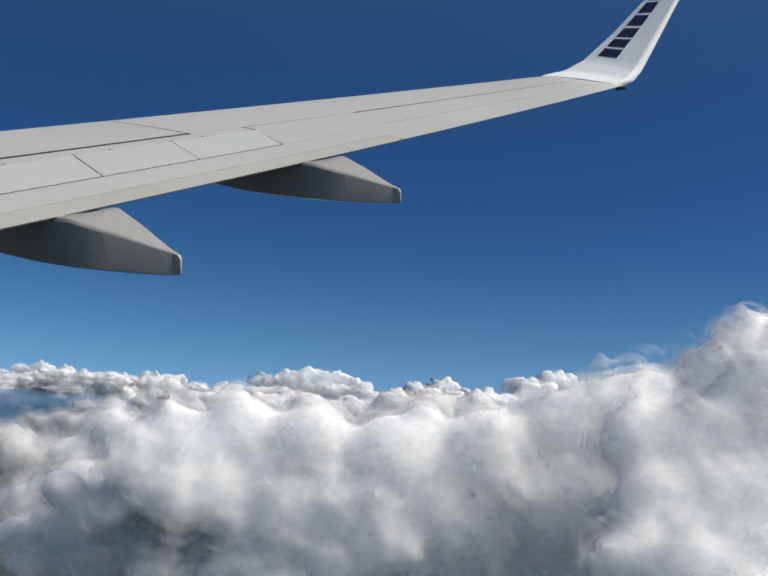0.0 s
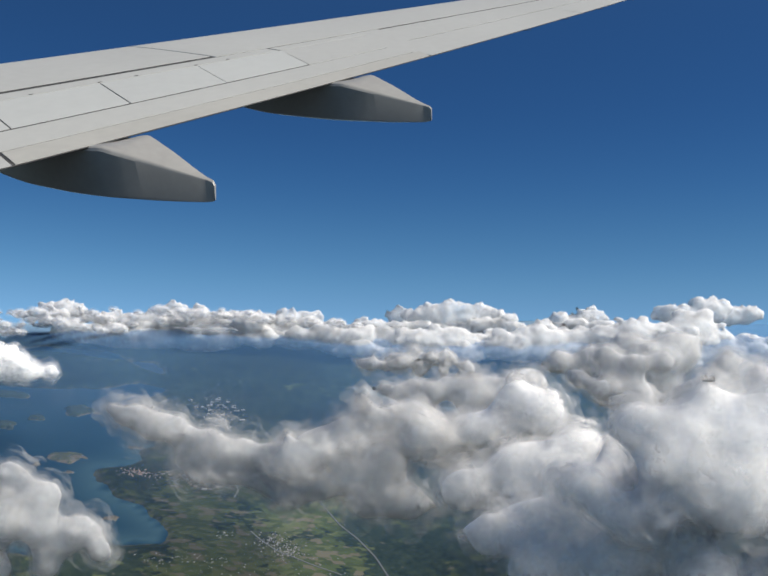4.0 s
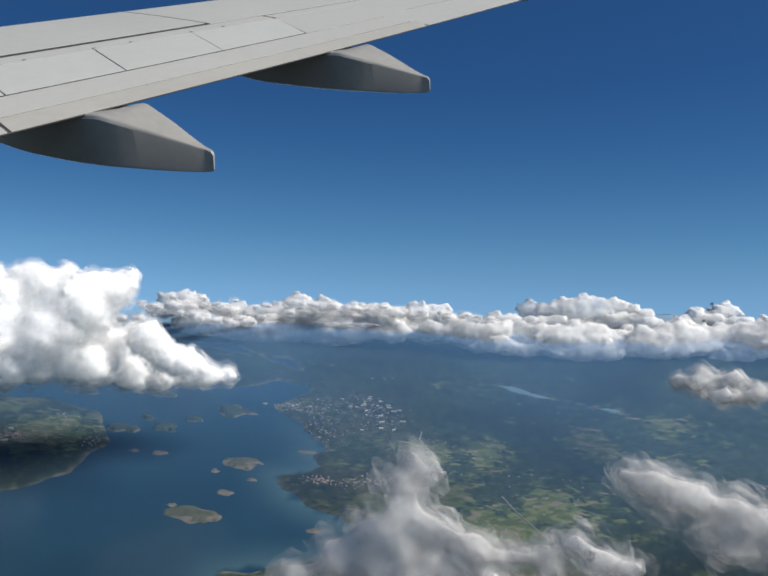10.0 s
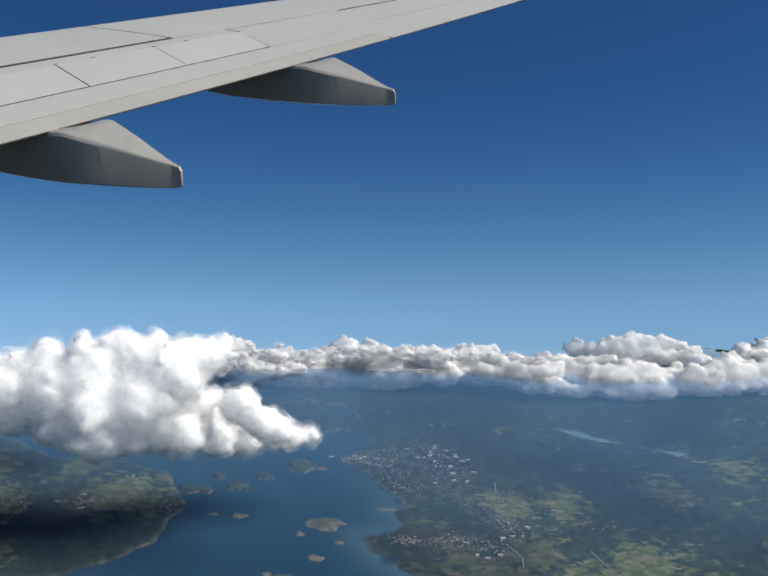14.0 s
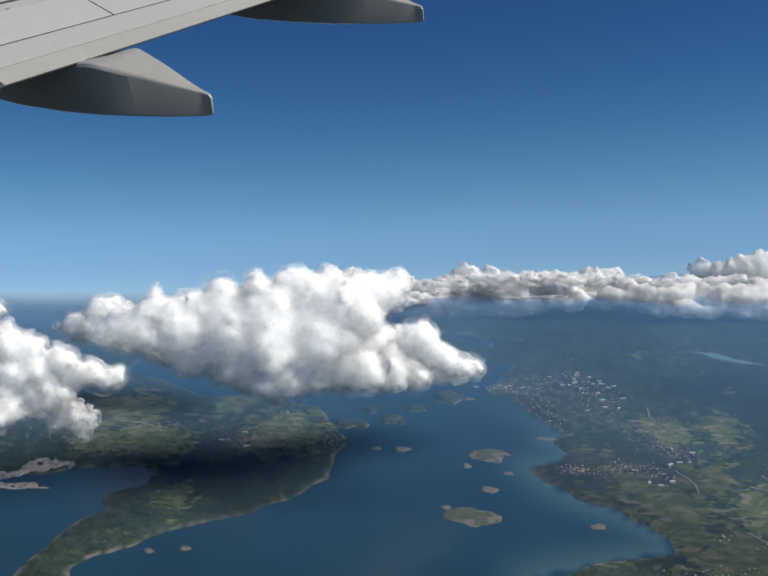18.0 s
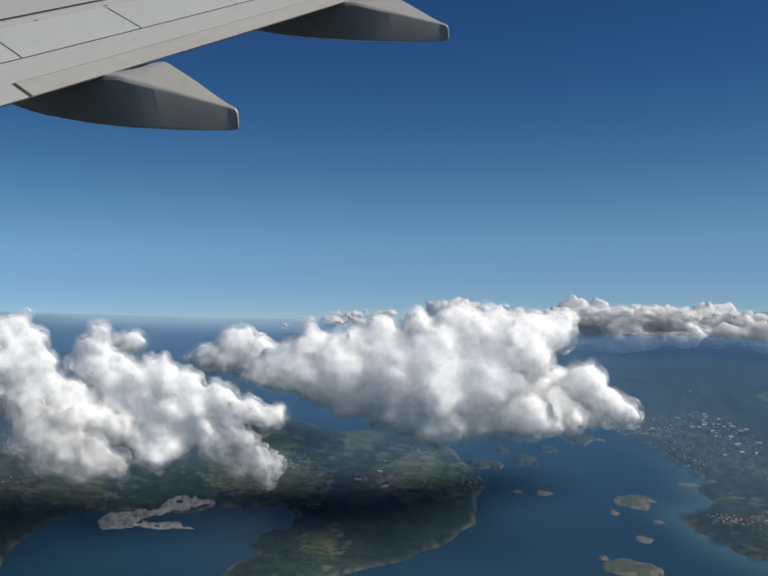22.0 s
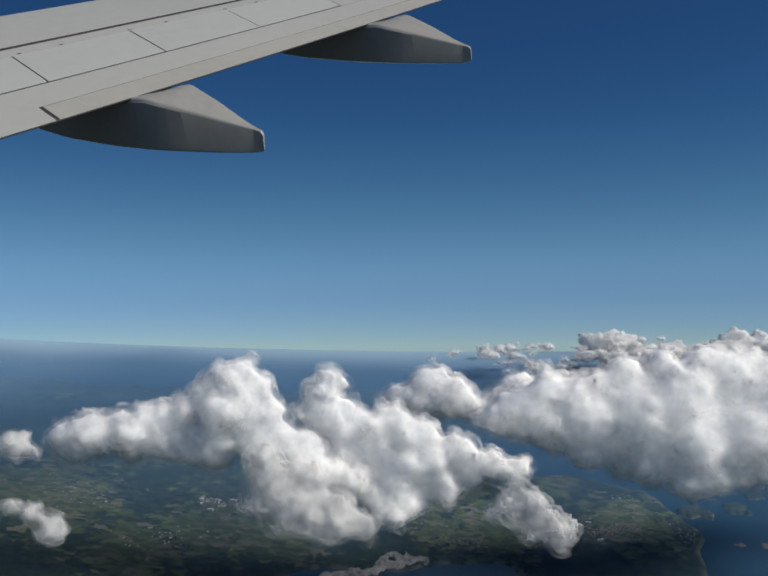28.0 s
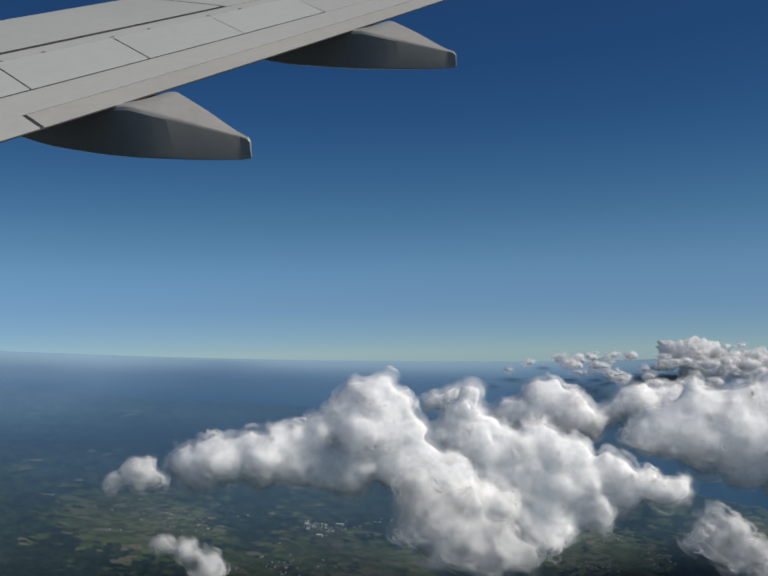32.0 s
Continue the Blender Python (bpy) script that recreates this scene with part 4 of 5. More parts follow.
cloud("cloud_wisp", [
    (-0.809, 0.58, 0.04, 0.008), (-0.82, 0.58, 0.036, 0.005), (-0.801, 0.58, 0.037, 0.005), (-0.777, 0.52, 0.02, 0.006), (-0.77, 0.52, 0.015, 0.008), 
    (-0.786, 0.52, 0.023, 0.004)], "thin grey wisps of cloud", voxel=0.0011, seed=6, soft=True, bank=True)
cloud("cloud_bank", [
    (-0.215, 0.929, 0.054, 0.0119), (-0.188, 0.927, 0.054, 0.0148), (-0.161, 0.921, 0.052, 0.0169), (-0.129, 0.939, 0.054, 0.0191), (-0.099, 0.918, 0.050, 0.0207), 
    (-0.067, 0.930, 0.051, 0.0210), (-0.033, 0.940, 0.048, 0.0191), (-0.004, 0.920, 0.051, 0.0208), (0.030, 0.931, 0.051, 0.0251), (0.067, 0.933, 0.051, 0.0270), 
    (0.100, 0.919, 0.056, 0.0287), (0.148, 0.927, 0.059, 0.0308), (-0.243, 0.935, 0.052, 0.0100), (-0.270, 0.929, 0.050, 0.0079)], "grey and white cloud bank before the horizon", voxel=0.0023, seed=7, fill=2, wide=1.5, grow=0.98, fuzz=.0006, layers=2, bank=True, deep=0.75)
cloud("cloud_bank", [
    (-0.198, 0.930, 0.046, 0.0100), (-0.160, 0.917, 0.042, 0.0128), (-0.116, 0.919, 0.040, 0.0138), (-0.069, 0.916, 0.039, 0.0167), (-0.023, 0.925, 0.042, 0.0169), 
    (0.025, 0.935, 0.041, 0.0180), (0.070, 0.927, 0.037, 0.0198), (0.118, 0.932, 0.038, 0.0199), (0.160, 0.922, 0.043, 0.0237), (0.209, 0.931, 0.046, 0.0240), 
    (0.246, 0.915, 0.044, 0.0285), (0.303, 0.920, 0.041, 0.0305)], "grey cloud bank before the horizon", voxel=0.0023, seed=8, fill=2, wide=1.5, grow=0.92, fuzz=.0006, layers=2, bank=True, deep=0.75)
cloud("cloud_bank", [
    (-0.434, 0.959, 0.070, 0.0097), (-0.447, 0.960, 0.066, 0.0075), (-0.400, 0.953, 0.066, 0.0075), (-0.367, 0.945, 0.067, 0.0074), (-0.338, 0.949, 0.069, 0.0117), 
    (-0.314, 0.948, 0.066, 0.0085), (-0.280, 0.950, 0.071, 0.0085), (-0.258, 0.962, 0.070, 0.0064), (-0.230, 0.948, 0.070, 0.0064), (-0.207, 0.964, 0.072, 0.0097), 
    (-0.122, 0.964, 0.075, 0.0107), (-0.096, 0.944, 0.076, 0.0105), (-0.062, 0.952, 0.078, 0.0138), (-0.036, 0.955, 0.078, 0.0127), (-0.013, 0.944, 0.074, 0.0084), 
    (0.035, 0.953, 0.073, 0.0096), (0.067, 0.965, 0.078, 0.0118)], "bright white cloud tops on the horizon", voxel=0.0018, seed=9, fill=2, wide=1.6, squash=1.3, grow=.9, fuzz=.0006, layers=2, bank=True, deep=0.75)
cloud("cloud_bank", [
    (-0.439, 0.951, 0.076, 0.0106), (-0.463, 0.962, 0.074, 0.0076), (-0.410, 0.951, 0.074, 0.0074), (-0.344, 0.962, 0.075, 0.0119), (-0.322, 0.969, 0.073, 0.0076), 
    (-0.266, 0.953, 0.072, 0.0053), (-0.087, 0.948, 0.077, 0.0095), (-0.029, 0.950, 0.077, 0.0095), (0.059, 0.961, 0.078, 0.0097), (0.140, 0.948, 0.081, 0.0138), 
    (0.177, 0.950, 0.085, 0.0159), (0.215, 0.960, 0.082, 0.0118)], "bright white cloud tops on the horizon", voxel=0.0018, seed=10, fill=2, wide=1.6, squash=1.3, grow=.9, fuzz=.0006, layers=2, bank=True, deep=0.75)
cloud("cloud_layer", [
    (-0.433, 0.955, 0.048, 0.0079), (-0.395, 0.943, 0.046, 0.0100), (-0.360, 0.943, 0.045, 0.0111), (-0.322, 0.948, 0.044, 0.0122), (-0.289, 0.935, 0.047, 0.0110), 
    (-0.278, 0.947, 0.053, 0.0111), (-0.240, 0.937, 0.052, 0.0109), (-0.204, 0.948, 0.050, 0.0111), (-0.444, 0.956, 0.053, 0.0101), (-0.401, 0.934, 0.053, 0.0121), 
    (-0.360, 0.946, 0.051, 0.0134), (-0.317, 0.948, 0.052, 0.0133), (-0.298, 0.937, 0.059, 0.0121), (-0.252, 0.939, 0.057, 0.0120)], "flat grey cloud layer near the horizon", voxel=0.0021, seed=11, squash=0.85, fill=2, wide=2.2, soft=True, fuzz=.0006, layers=2, bank=True, deep=0.75)
cloud("cloud_bank", [
    (-0.580, 0.951, 0.068, 0.0040), (-0.553, 0.927, 0.072, 0.0058), (-0.526, 0.933, 0.070, 0.0059), (-0.502, 0.923, 0.072, 0.0058), (-0.470, 0.941, 0.071, 0.0069), 
    (-0.451, 0.914, 0.072, 0.0077), (-0.429, 0.956, 0.074, 0.0101), (-0.408, 0.965, 0.071, 0.0081), (-0.383, 0.965, 0.068, 0.0071), (-0.359, 0.959, 0.068, 0.0091), 
    (-0.536, 0.965, 0.062, 0.0071), (-0.514, 0.913, 0.062, 0.0048), (-0.495, 0.862, 0.060, 0.0078), (-0.480, 0.902, 0.056, 0.0051), (-0.432, 0.911, 0.065, 0.0061), 
    (-0.404, 0.889, 0.062, 0.0079)], "scattered white clouds near the horizon", voxel=0.0011, seed=12, squash=0.72, wide=1.3, fuzz=.0011, layers=4, bank=True, field=True, deep=1.0)
cloud("cloud_bank", [
    (-0.338, 0.954, 0.073, 0.0096), (-0.315, 0.942, 0.073, 0.0074), (-0.295, 0.958, 0.079, 0.0107), (-0.266, 0.944, 0.075, 0.0073), (-0.228, 0.939, 0.073, 0.0073), 
    (-0.197, 0.961, 0.073, 0.0107), (-0.171, 0.942, 0.070, 0.0106), (-0.302, 0.961, 0.056, 0.0102), (-0.227, 0.962, 0.065, 0.0090), (-0.197, 0.953, 0.061, 0.0111), 
    (-0.560, 0.938, 0.074, 0.0042), (-0.526, 0.939, 0.075, 0.0042), (-0.596, 0.943, 0.069, 0.0042)], "scattered white clouds near the horizon", voxel=0.0011, seed=13, squash=0.72, wide=1.3, fuzz=.0011, layers=4, bank=True, field=True, deep=1.0)
cloud("cumulus_cloud", [
    (-0.084, 0.3, 0.009, 0.008), (-0.077, 0.3, 0.003, 0.009), (-0.095, 0.3, -0.001, 0.009), (-0.128, 0.3, 0.004, 0.004), (-0.115, 0.3, 0.004, 0.005), 
    (-0.107, 0.3, -0.004, 0.008), (-0.122, 0.3, -0.004, 0.007), (-0.132, 0.3, -0.007, 0.007), (-0.071, 0.28, -0.006, 0.011), (-0.086, 0.28, -0.01, 0.011), 
    (-0.1, 0.28, -0.015, 0.009), (-0.067, 0.26, -0.015, 0.014), (-0.082, 0.26, -0.021, 0.011), (-0.095, 0.26, -0.023, 0.008), 
    (-0.056, 0.25, -0.019, 0.013), (-0.07, 0.25, -0.027, 0.011), (-0.085, 0.25, -0.028, 0.009)], "large soft grey-white cloud close by", voxel=0.0010, seed=14, fill=1, grow=1.02, soft=True, puffs=4, rough=.4, fuzz=.0021, layers=5)
cloud("cumulus_cloud", [
    (-0.05, 0.24, 0.006, 0.010), (-0.066, 0.24, 0.004, 0.008), (-0.034, 0.24, 0.006, 0.013), (-0.057, 0.24, -0.002, 0.013), (-0.04, 0.24, -0.008, 0.015), 
    (-0.017, 0.24, 0.004, 0.014), (-0.021, 0.24, -0.014, 0.015), (0.004, 0.24, 0.001, 0.016), (0.002, 0.24, -0.017, 0.015), (0.027, 0.24, 0.003, 0.016), 
    (0.023, 0.24, -0.015, 0.016), (0.048, 0.24, 0.009, 0.016), (0.046, 0.24, -0.011, 0.017), (0.062, 0.24, 0.012, 0.018), (0.066, 0.24, -0.007, 0.018), 
    (-0.077, 0.24, -0.009, 0.008), (-0.065, 0.24, -0.016, 0.009), (0.080, 0.240, 0.028, 0.0075), (0.089, 0.240, 0.032, 0.0094), (0.096, 0.240, 0.036, 0.0088), (0.071, 0.240, 0.021, 0.0074), (0.087, 0.240, 0.019, 0.0136), (0.097, 0.240, 0.022, 0.0136), (0.077, 0.240, 0.011, 0.0135), (0.092, 0.240, 0.004, 0.0146), (0.065, 0.240, 0.013, 0.0086), (0.089, 0.240, -0.012, 0.0139), (0.075, 0.240, -0.018, 0.0126), (0.059, 0.240, -0.018, 0.0138), (0.042, 0.240, -0.020, 0.0126), (0.024, 0.240, -0.021, 0.0126), (0.096, 0.240, -0.002, 0.0134), (0.006, 0.240, -0.020, 0.0126), (-0.012, 0.240, -0.021, 0.0114), (0.065, 0.240, -0.004, 0.0133), (0.040, 0.240, -0.005, 0.0127), (-0.029, 0.240, -0.020, 0.0102), (0.090, 0.240, -0.024, 0.0143), (0.066, 0.240, -0.027, 0.0137), (0.042, 0.240, -0.028, 0.0137), (0.017, 0.240, -0.028, 0.0125), (-0.007, 0.240, -0.029, 0.0119), (-0.031, 0.240, -0.029, 0.0107), (-0.053, 0.240, -0.027, 0.0095)], "large soft grey cloud close by", voxel=0.0011, seed=15, fill=1, grow=1.02, soft=True, puffs=4, rough=.4, fuzz=.0021, layers=5)
cloud("cumulus_cloud", [
    (0.082, 0.2, 0.018, 0.014), (0.069, 0.2, 0.01, 0.012), (0.054, 0.2, 0.007, 0.011), (0.096, 0.2, 0.023, 0.018), (0.087, 0.2, 0.003, 0.018),
    (0.070, 0.194, -0.004, 0.013), (0.056, 0.194, -0.007, 0.012), (0.083, 0.188, -0.011, 0.014), (0.066, 0.186, -0.015, 0.013), (0.050, 0.186, -0.017, 0.011), (0.078, 0.178, -0.022, 0.013), (0.060, 0.178, -0.024, 0.012)], "soft white cloud rising close by", voxel=0.0011, seed=16, fill=1, grow=1.02, soft=True, puffs=4, rough=.4, fuzz=.0021, layers=5)
cloud("cumulus_cloud", [
    (-0.032, 0.42, 0.01, 0.012), (-0.046, 0.42, 0.015, 0.008), (0.001, 0.42, 0.007, 0.014), (0.017, 0.42, 0.015, 0.016), (0.007, 0.42, -0.009, 0.016), 
    (-0.022, 0.42, -0.006, 0.012), (0.028, 0.42, -0.008, 0.018), (-0.012, 0.42, 0.022, 0.009), (-0.034, 0.42, 0.024, 0.008), (-0.129, 0.42, 0.019, 0.006), 
    (-0.117, 0.42, 0.02, 0.007), (-0.149, 0.42, 0.02, 0.004), (-0.105, 0.42, 0.022, 0.006)], "soft grey cloud mass over the land", voxel=0.0015, seed=17, shaded_veil=True, fill=1, grow=.9, soft=True, puffs=8, rough=.55, fuzz=.0016, layers=5)
cloud("cumulus_cloud", [(-0.197, 0.300, 0.003, 0.0047), (-0.190, 0.300, 0.001, 0.0067), (-0.180, 0.300, -0.002, 0.0069), (-0.170, 0.300, -0.005, 0.0069), (-0.160, 0.300, -0.008, 0.0072), (-0.150, 0.300, -0.009, 0.0077), (-0.140, 0.300, -0.006, 0.0086), (-0.131, 0.300, -0.002, 0.0083), (-0.176, 0.300, -0.011, 0.0055), (-0.165, 0.300, -0.015, 0.0055), (-0.154, 0.300, -0.017, 0.0055), (-0.143, 0.300, -0.019, 0.0063), (-0.132, 0.300, -0.014, 0.0083), (-0.121, 0.300, -0.010, 0.0096), (-0.125, 0.300, -0.022, 0.0069), (-0.114, 0.300, -0.021, 0.0082), (-0.127, 0.300, 0.007, 0.0036), (-0.120, 0.300, 0.001, 0.0069), (-0.113, 0.300, 0.005, 0.0055), (-0.106, 0.300, -0.002, 0.0083)], "long soft grey-white cloud over fields", voxel=0.0010, seed=18, shaded_veil=True, fill=1, grow=1.0, soft=True, puffs=8, rough=.55, fuzz=.0021, layers=5)
cloud("cumulus_cloud", [
    (-0.123, 0.34, 0.01, 0.005), (-0.113, 0.34, 0.01, 0.007), (-0.101, 0.34, 0.011, 0.008), (-0.089, 0.34, 0.01, 0.009), (-0.076, 0.34, 0.012, 0.01), 
    (-0.111, 0.34, -0.002, 0.01), (-0.094, 0.34, -0.004, 0.012), (-0.076, 0.34, -0.007, 0.013), (-0.126, 0.34, -0.008, 0.009), 
    (-0.138, 0.34, -0.012, 0.007)], "soft grey-white cloud over woods", voxel=0.0013, seed=19, shaded_veil=True, fill=1, grow=.88, soft=True, puffs=8, rough=.55, fuzz=.0016, layers=5)
cloud("cloud_wisp", [
    (-0.122, 0.5, 0.023, 0.007), (-0.11, 0.5, 0.025, 0.008), (-0.096, 0.5, 0.024, 0.008), (-0.142, 0.5, 0.023, 0.005), (-0.085, 0.5, 0.019, 0.007), 
    (-0.108, 0.5, 0.017, 0.006)], "small thin grey cloud over woods", voxel=0.0011, seed=20, shaded_veil=True, fill=1, grow=.88, soft=True, puffs=8, rough=.8, fuzz=.0018, layers=4)
cloud("cumulus_cloud", [
    (-0.032, 0.55, 0.024, 0.012), (-0.014, 0.55, 0.026, 0.014), (0.007, 0.55, 0.029, 0.017), (0.03, 0.55, 0.03, 0.019), (-0.006, 0.55, 0.014, 0.015), 
    (0.019, 0.55, 0.012, 0.018)], "dim grey cloud over woods", voxel=0.0017, seed=21, shaded_veil=True, fill=1, grow=.88, soft=True, puffs=8, rough=.8, fuzz=.0018, layers=4)
cloud("cumulus_cloud", [
    (-0.253, 0.242, 0.013, 0.0034), (-0.250, 0.242, 0.010, 0.0034), (-0.255, 0.242, 0.008, 0.0042), (-0.254, 0.242, 0.002, 0.0059), (-0.261, 0.242, -0.002, 0.0059), 
    (-0.249, 0.242, -0.001, 0.0059), (-0.267, 0.242, -0.007, 0.0059), (-0.241, 0.242, -0.004, 0.0059), (-0.275, 0.242, -0.010, 0.0050), 
    (-0.258, 0.242, -0.010, 0.0067), (-0.247, 0.242, -0.010, 0.0067), (-0.233, 0.242, -0.006, 0.0042), (-0.221, 0.242, -0.003, 0.0042), 
    (-0.216, 0.242, -0.006, 0.0050), (-0.209, 0.242, -0.007, 0.0034), (-0.226, 0.242, -0.009, 0.0042)], "soft grey-white cloud low over the shore", voxel=0.0008, seed=22, shaded_veil=True, fill=1, grow=.88, soft=True, puffs=8, rough=.55, fuzz=.0016, layers=5)
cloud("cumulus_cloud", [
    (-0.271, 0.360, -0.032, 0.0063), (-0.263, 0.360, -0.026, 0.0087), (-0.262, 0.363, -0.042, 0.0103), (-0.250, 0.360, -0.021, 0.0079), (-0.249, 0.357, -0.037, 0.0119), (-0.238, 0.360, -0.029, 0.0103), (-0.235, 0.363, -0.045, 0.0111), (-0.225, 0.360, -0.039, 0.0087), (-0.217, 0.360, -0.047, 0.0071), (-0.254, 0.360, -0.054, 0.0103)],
      "soft grey cloud low over the bay shore", voxel=0.0012, seed=27, shaded_veil=True, fill=1, grow=.92, soft=True, puffs=8, rough=.6, fuzz=.0020, layers=5)
cloud("cloud_wisp", [(-0.584, 0.530, 0.027, 0.0044), (-0.579, 0.530, 0.022, 0.0058), (-0.572, 0.530, 0.015, 0.0053), (-0.566, 0.530, 0.012, 0.0039), (-0.562, 0.530, 0.011, 0.0024), (-0.566, 0.530, 0.005, 0.0025), (-0.589, 0.530, 0.021, 0.0047), (-0.582, 0.530, 0.015, 0.0043), (-0.577, 0.530, 0.010, 0.0034), (-0.573, 0.530, 0.007, 0.0029), (-0.594, 0.530, 0.018, 0.0034)], "thin grey wisp trailing below a white cumulus", voxel=0.0010, seed=23, fill=1, soft=True, fuzz=.0016, layers=5, bank=True)
cloud("cloud_bank", [(-0.443, 0.952, 0.059, 0.0069), (-0.415, 0.952, 0.058, 0.0082), (-0.388, 0.931, 0.056, 0.0094), (-0.359, 0.945, 0.061, 0.0109), (-0.330, 0.951, 0.059, 0.0069), (-0.305, 0.934, 0.057, 0.0081), (-0.295, 0.943, 0.065, 0.0096), (-0.266, 0.929, 0.063, 0.0107), (-0.239, 0.937, 0.061, 0.0067), (-0.211, 0.944, 0.066, 0.0082), (-0.182, 0.942, 0.065, 0.0096), (-0.154, 0.947, 0.063, 0.0110), (-0.126, 0.930, 0.066, 0.0068), (-0.098, 0.936, 0.066, 0.0081), (-0.067, 0.949, 0.064, 0.0096), (-0.040, 0.942, 0.068, 0.0110), (-0.012, 0.939, 0.066, 0.0069), (0.017, 0.938, 0.065, 0.0082), (0.049, 0.952, 0.070, 0.0098), (0.074, 0.942, 0.067, 0.0111), (0.099, 0.928, 0.065, 0.0068), (0.134, 0.947, 0.071, 0.0083), (-0.309, 0.936, 0.051, 0.0067), (-0.296, 0.938, 0.052, 0.0067), (-0.263, 0.933, 0.054, 0.0067), (-0.233, 0.939, 0.052, 0.0067), (-0.201, 0.936, 0.050, 0.0108), (-0.169, 0.930, 0.048, 0.0125), (-0.137, 0.943, 0.051, 0.0146), (-0.106, 0.930, 0.048, 0.0108), (-0.072, 0.947, 0.052, 0.0129), (-0.043, 0.929, 0.049, 0.0144), (-0.007, 0.947, 0.052, 0.0110), (0.025, 0.947, 0.051, 0.0129), (0.057, 0.940, 0.053, 0.0146), (0.091, 0.945, 0.051, 0.0110), (0.119, 0.934, 0.054, 0.0128), (-0.141, 0.946, 0.039, 0.0092), (-0.105, 0.938, 0.037, 0.0091), (-0.070, 0.934, 0.035, 0.0090), (-0.029, 0.951, 0.040, 0.0092), (0.005, 0.938, 0.038, 0.0091), (0.041, 0.937, 0.036, 0.0091), (0.082, 0.949, 0.041, 0.0092), (0.116, 0.937, 0.039, 0.0091)], "long white cloud bank with a grey flat base", voxel=0.0018, seed=24, fill=1, wide=1.6, squash=.95, deep=0.5, fuzz=.0006, layers=2, bank=True)
cloud("cloud_bank", [(-0.611, 0.950, 0.069, 0.0026), (-0.586, 0.950, 0.071, 0.0034), (-0.564, 0.950, 0.074, 0.0038), (-0.543, 0.950, 0.076, 0.0051), (-0.522, 0.950, 0.077, 0.0051), (-0.501, 0.950, 0.077, 0.0051), (-0.479, 0.950, 0.077, 0.0059), (-0.458, 0.950, 0.079, 0.0068), (-0.437, 0.950, 0.082, 0.0085), (-0.416, 0.950, 0.077, 0.0059), (-0.391, 0.950, 0.077, 0.0042), (-0.365, 0.950, 0.077, 0.0059), (-0.344, 0.950, 0.077, 0.0068), (-0.323, 0.950, 0.077, 0.0068), (-0.302, 0.950, 0.075, 0.0059), (-0.281, 0.950, 0.076, 0.0076), (-0.260, 0.950, 0.076, 0.0076), (-0.239, 0.950, 0.076, 0.0076), (-0.535, 0.950, 0.066, 0.0047), (-0.509, 0.950, 0.065, 0.0055), (-0.484, 0.950, 0.067, 0.0055), (-0.458, 0.950, 0.070, 0.0055)], "bright thin white cloud bank along the horizon", voxel=0.0011, seed=25, wide=1.3, squash=0.72, deep=1.0, fuzz=.0011, layers=4, bank=True, field=True)
cloud("cloud_wisp", [(-0.317, 0.880, 0.057, 0.0031), (-0.302, 0.880, 0.056, 0.0039), (-0.287, 0.880, 0.056, 0.0039), (-0.271, 0.880, 0.056, 0.0039), (-0.314, 0.880, 0.030, 0.0023), (-0.299, 0.880, 0.029, 0.0027), (-0.283, 0.880, 0.028, 0.0027), (-0.268, 0.880, 0.028, 0.0027)], "thin flat streaks of cloud over the fjord", voxel=0.0012, seed=26, fill=2, wide=2.4, squash=.5, deep=0.6, fuzz=.0005, layers=3, soft=True, bank=True)



# ---- the wing ----
# Axes of the wing: x to the back right, y out to the tip, z up, about the first camera.
airliner = tagged(new("aircraft_wing"), "light grey airliner wing with upturned white winglet", "aircraft wing")
airliner.matrix_world = stand(0, 10.5, -2.5)
INNER, FAIR_2, TIP = np.array((-2.382, 8.207, 0.709)), np.array((-0.525, 10.170, 1.419)), np.array((3.842, 15.296, 3.255))
S2 = 0.2865
FORE = np.array((-math.cos(0.4304), math.sin(0.4304), 0.0655))
SPAN_OUT = np.array((0.417, 0.909, 0.0))


def trailing(s):
    bend = FAIR_2 - (INNER + S2 * (TIP - INNER))
    return INNER + s * (TIP - INNER) + s * (1 - s) / (S2 * (1 - S2)) * bend


def chord(s):
    return 3.582 + (1.340 - 3.582) * s


def skin(s, q, lift=0.0):
    """The upper surface: s from the inner fairing (0) to the tip (1), q from the trailing edge (0) to the leading edge (1)."""
    c = chord(s)
    h = c * (0.1855 * q - 0.0092 * q * q - 0.0267 * q ** 3)
    if q > 0.9:
        h -= c * 0.55 * (q - 0.9) ** 2 * 4
    return trailing(s) + c * q * FORE + np.array((0, 0, h + lift))


def thick(s, q):
    return chord(s) * (0.003 + 0.36 * q * (1 - q) ** 0.75 * 1.0 if q < 1 else 0.003) * 0.75


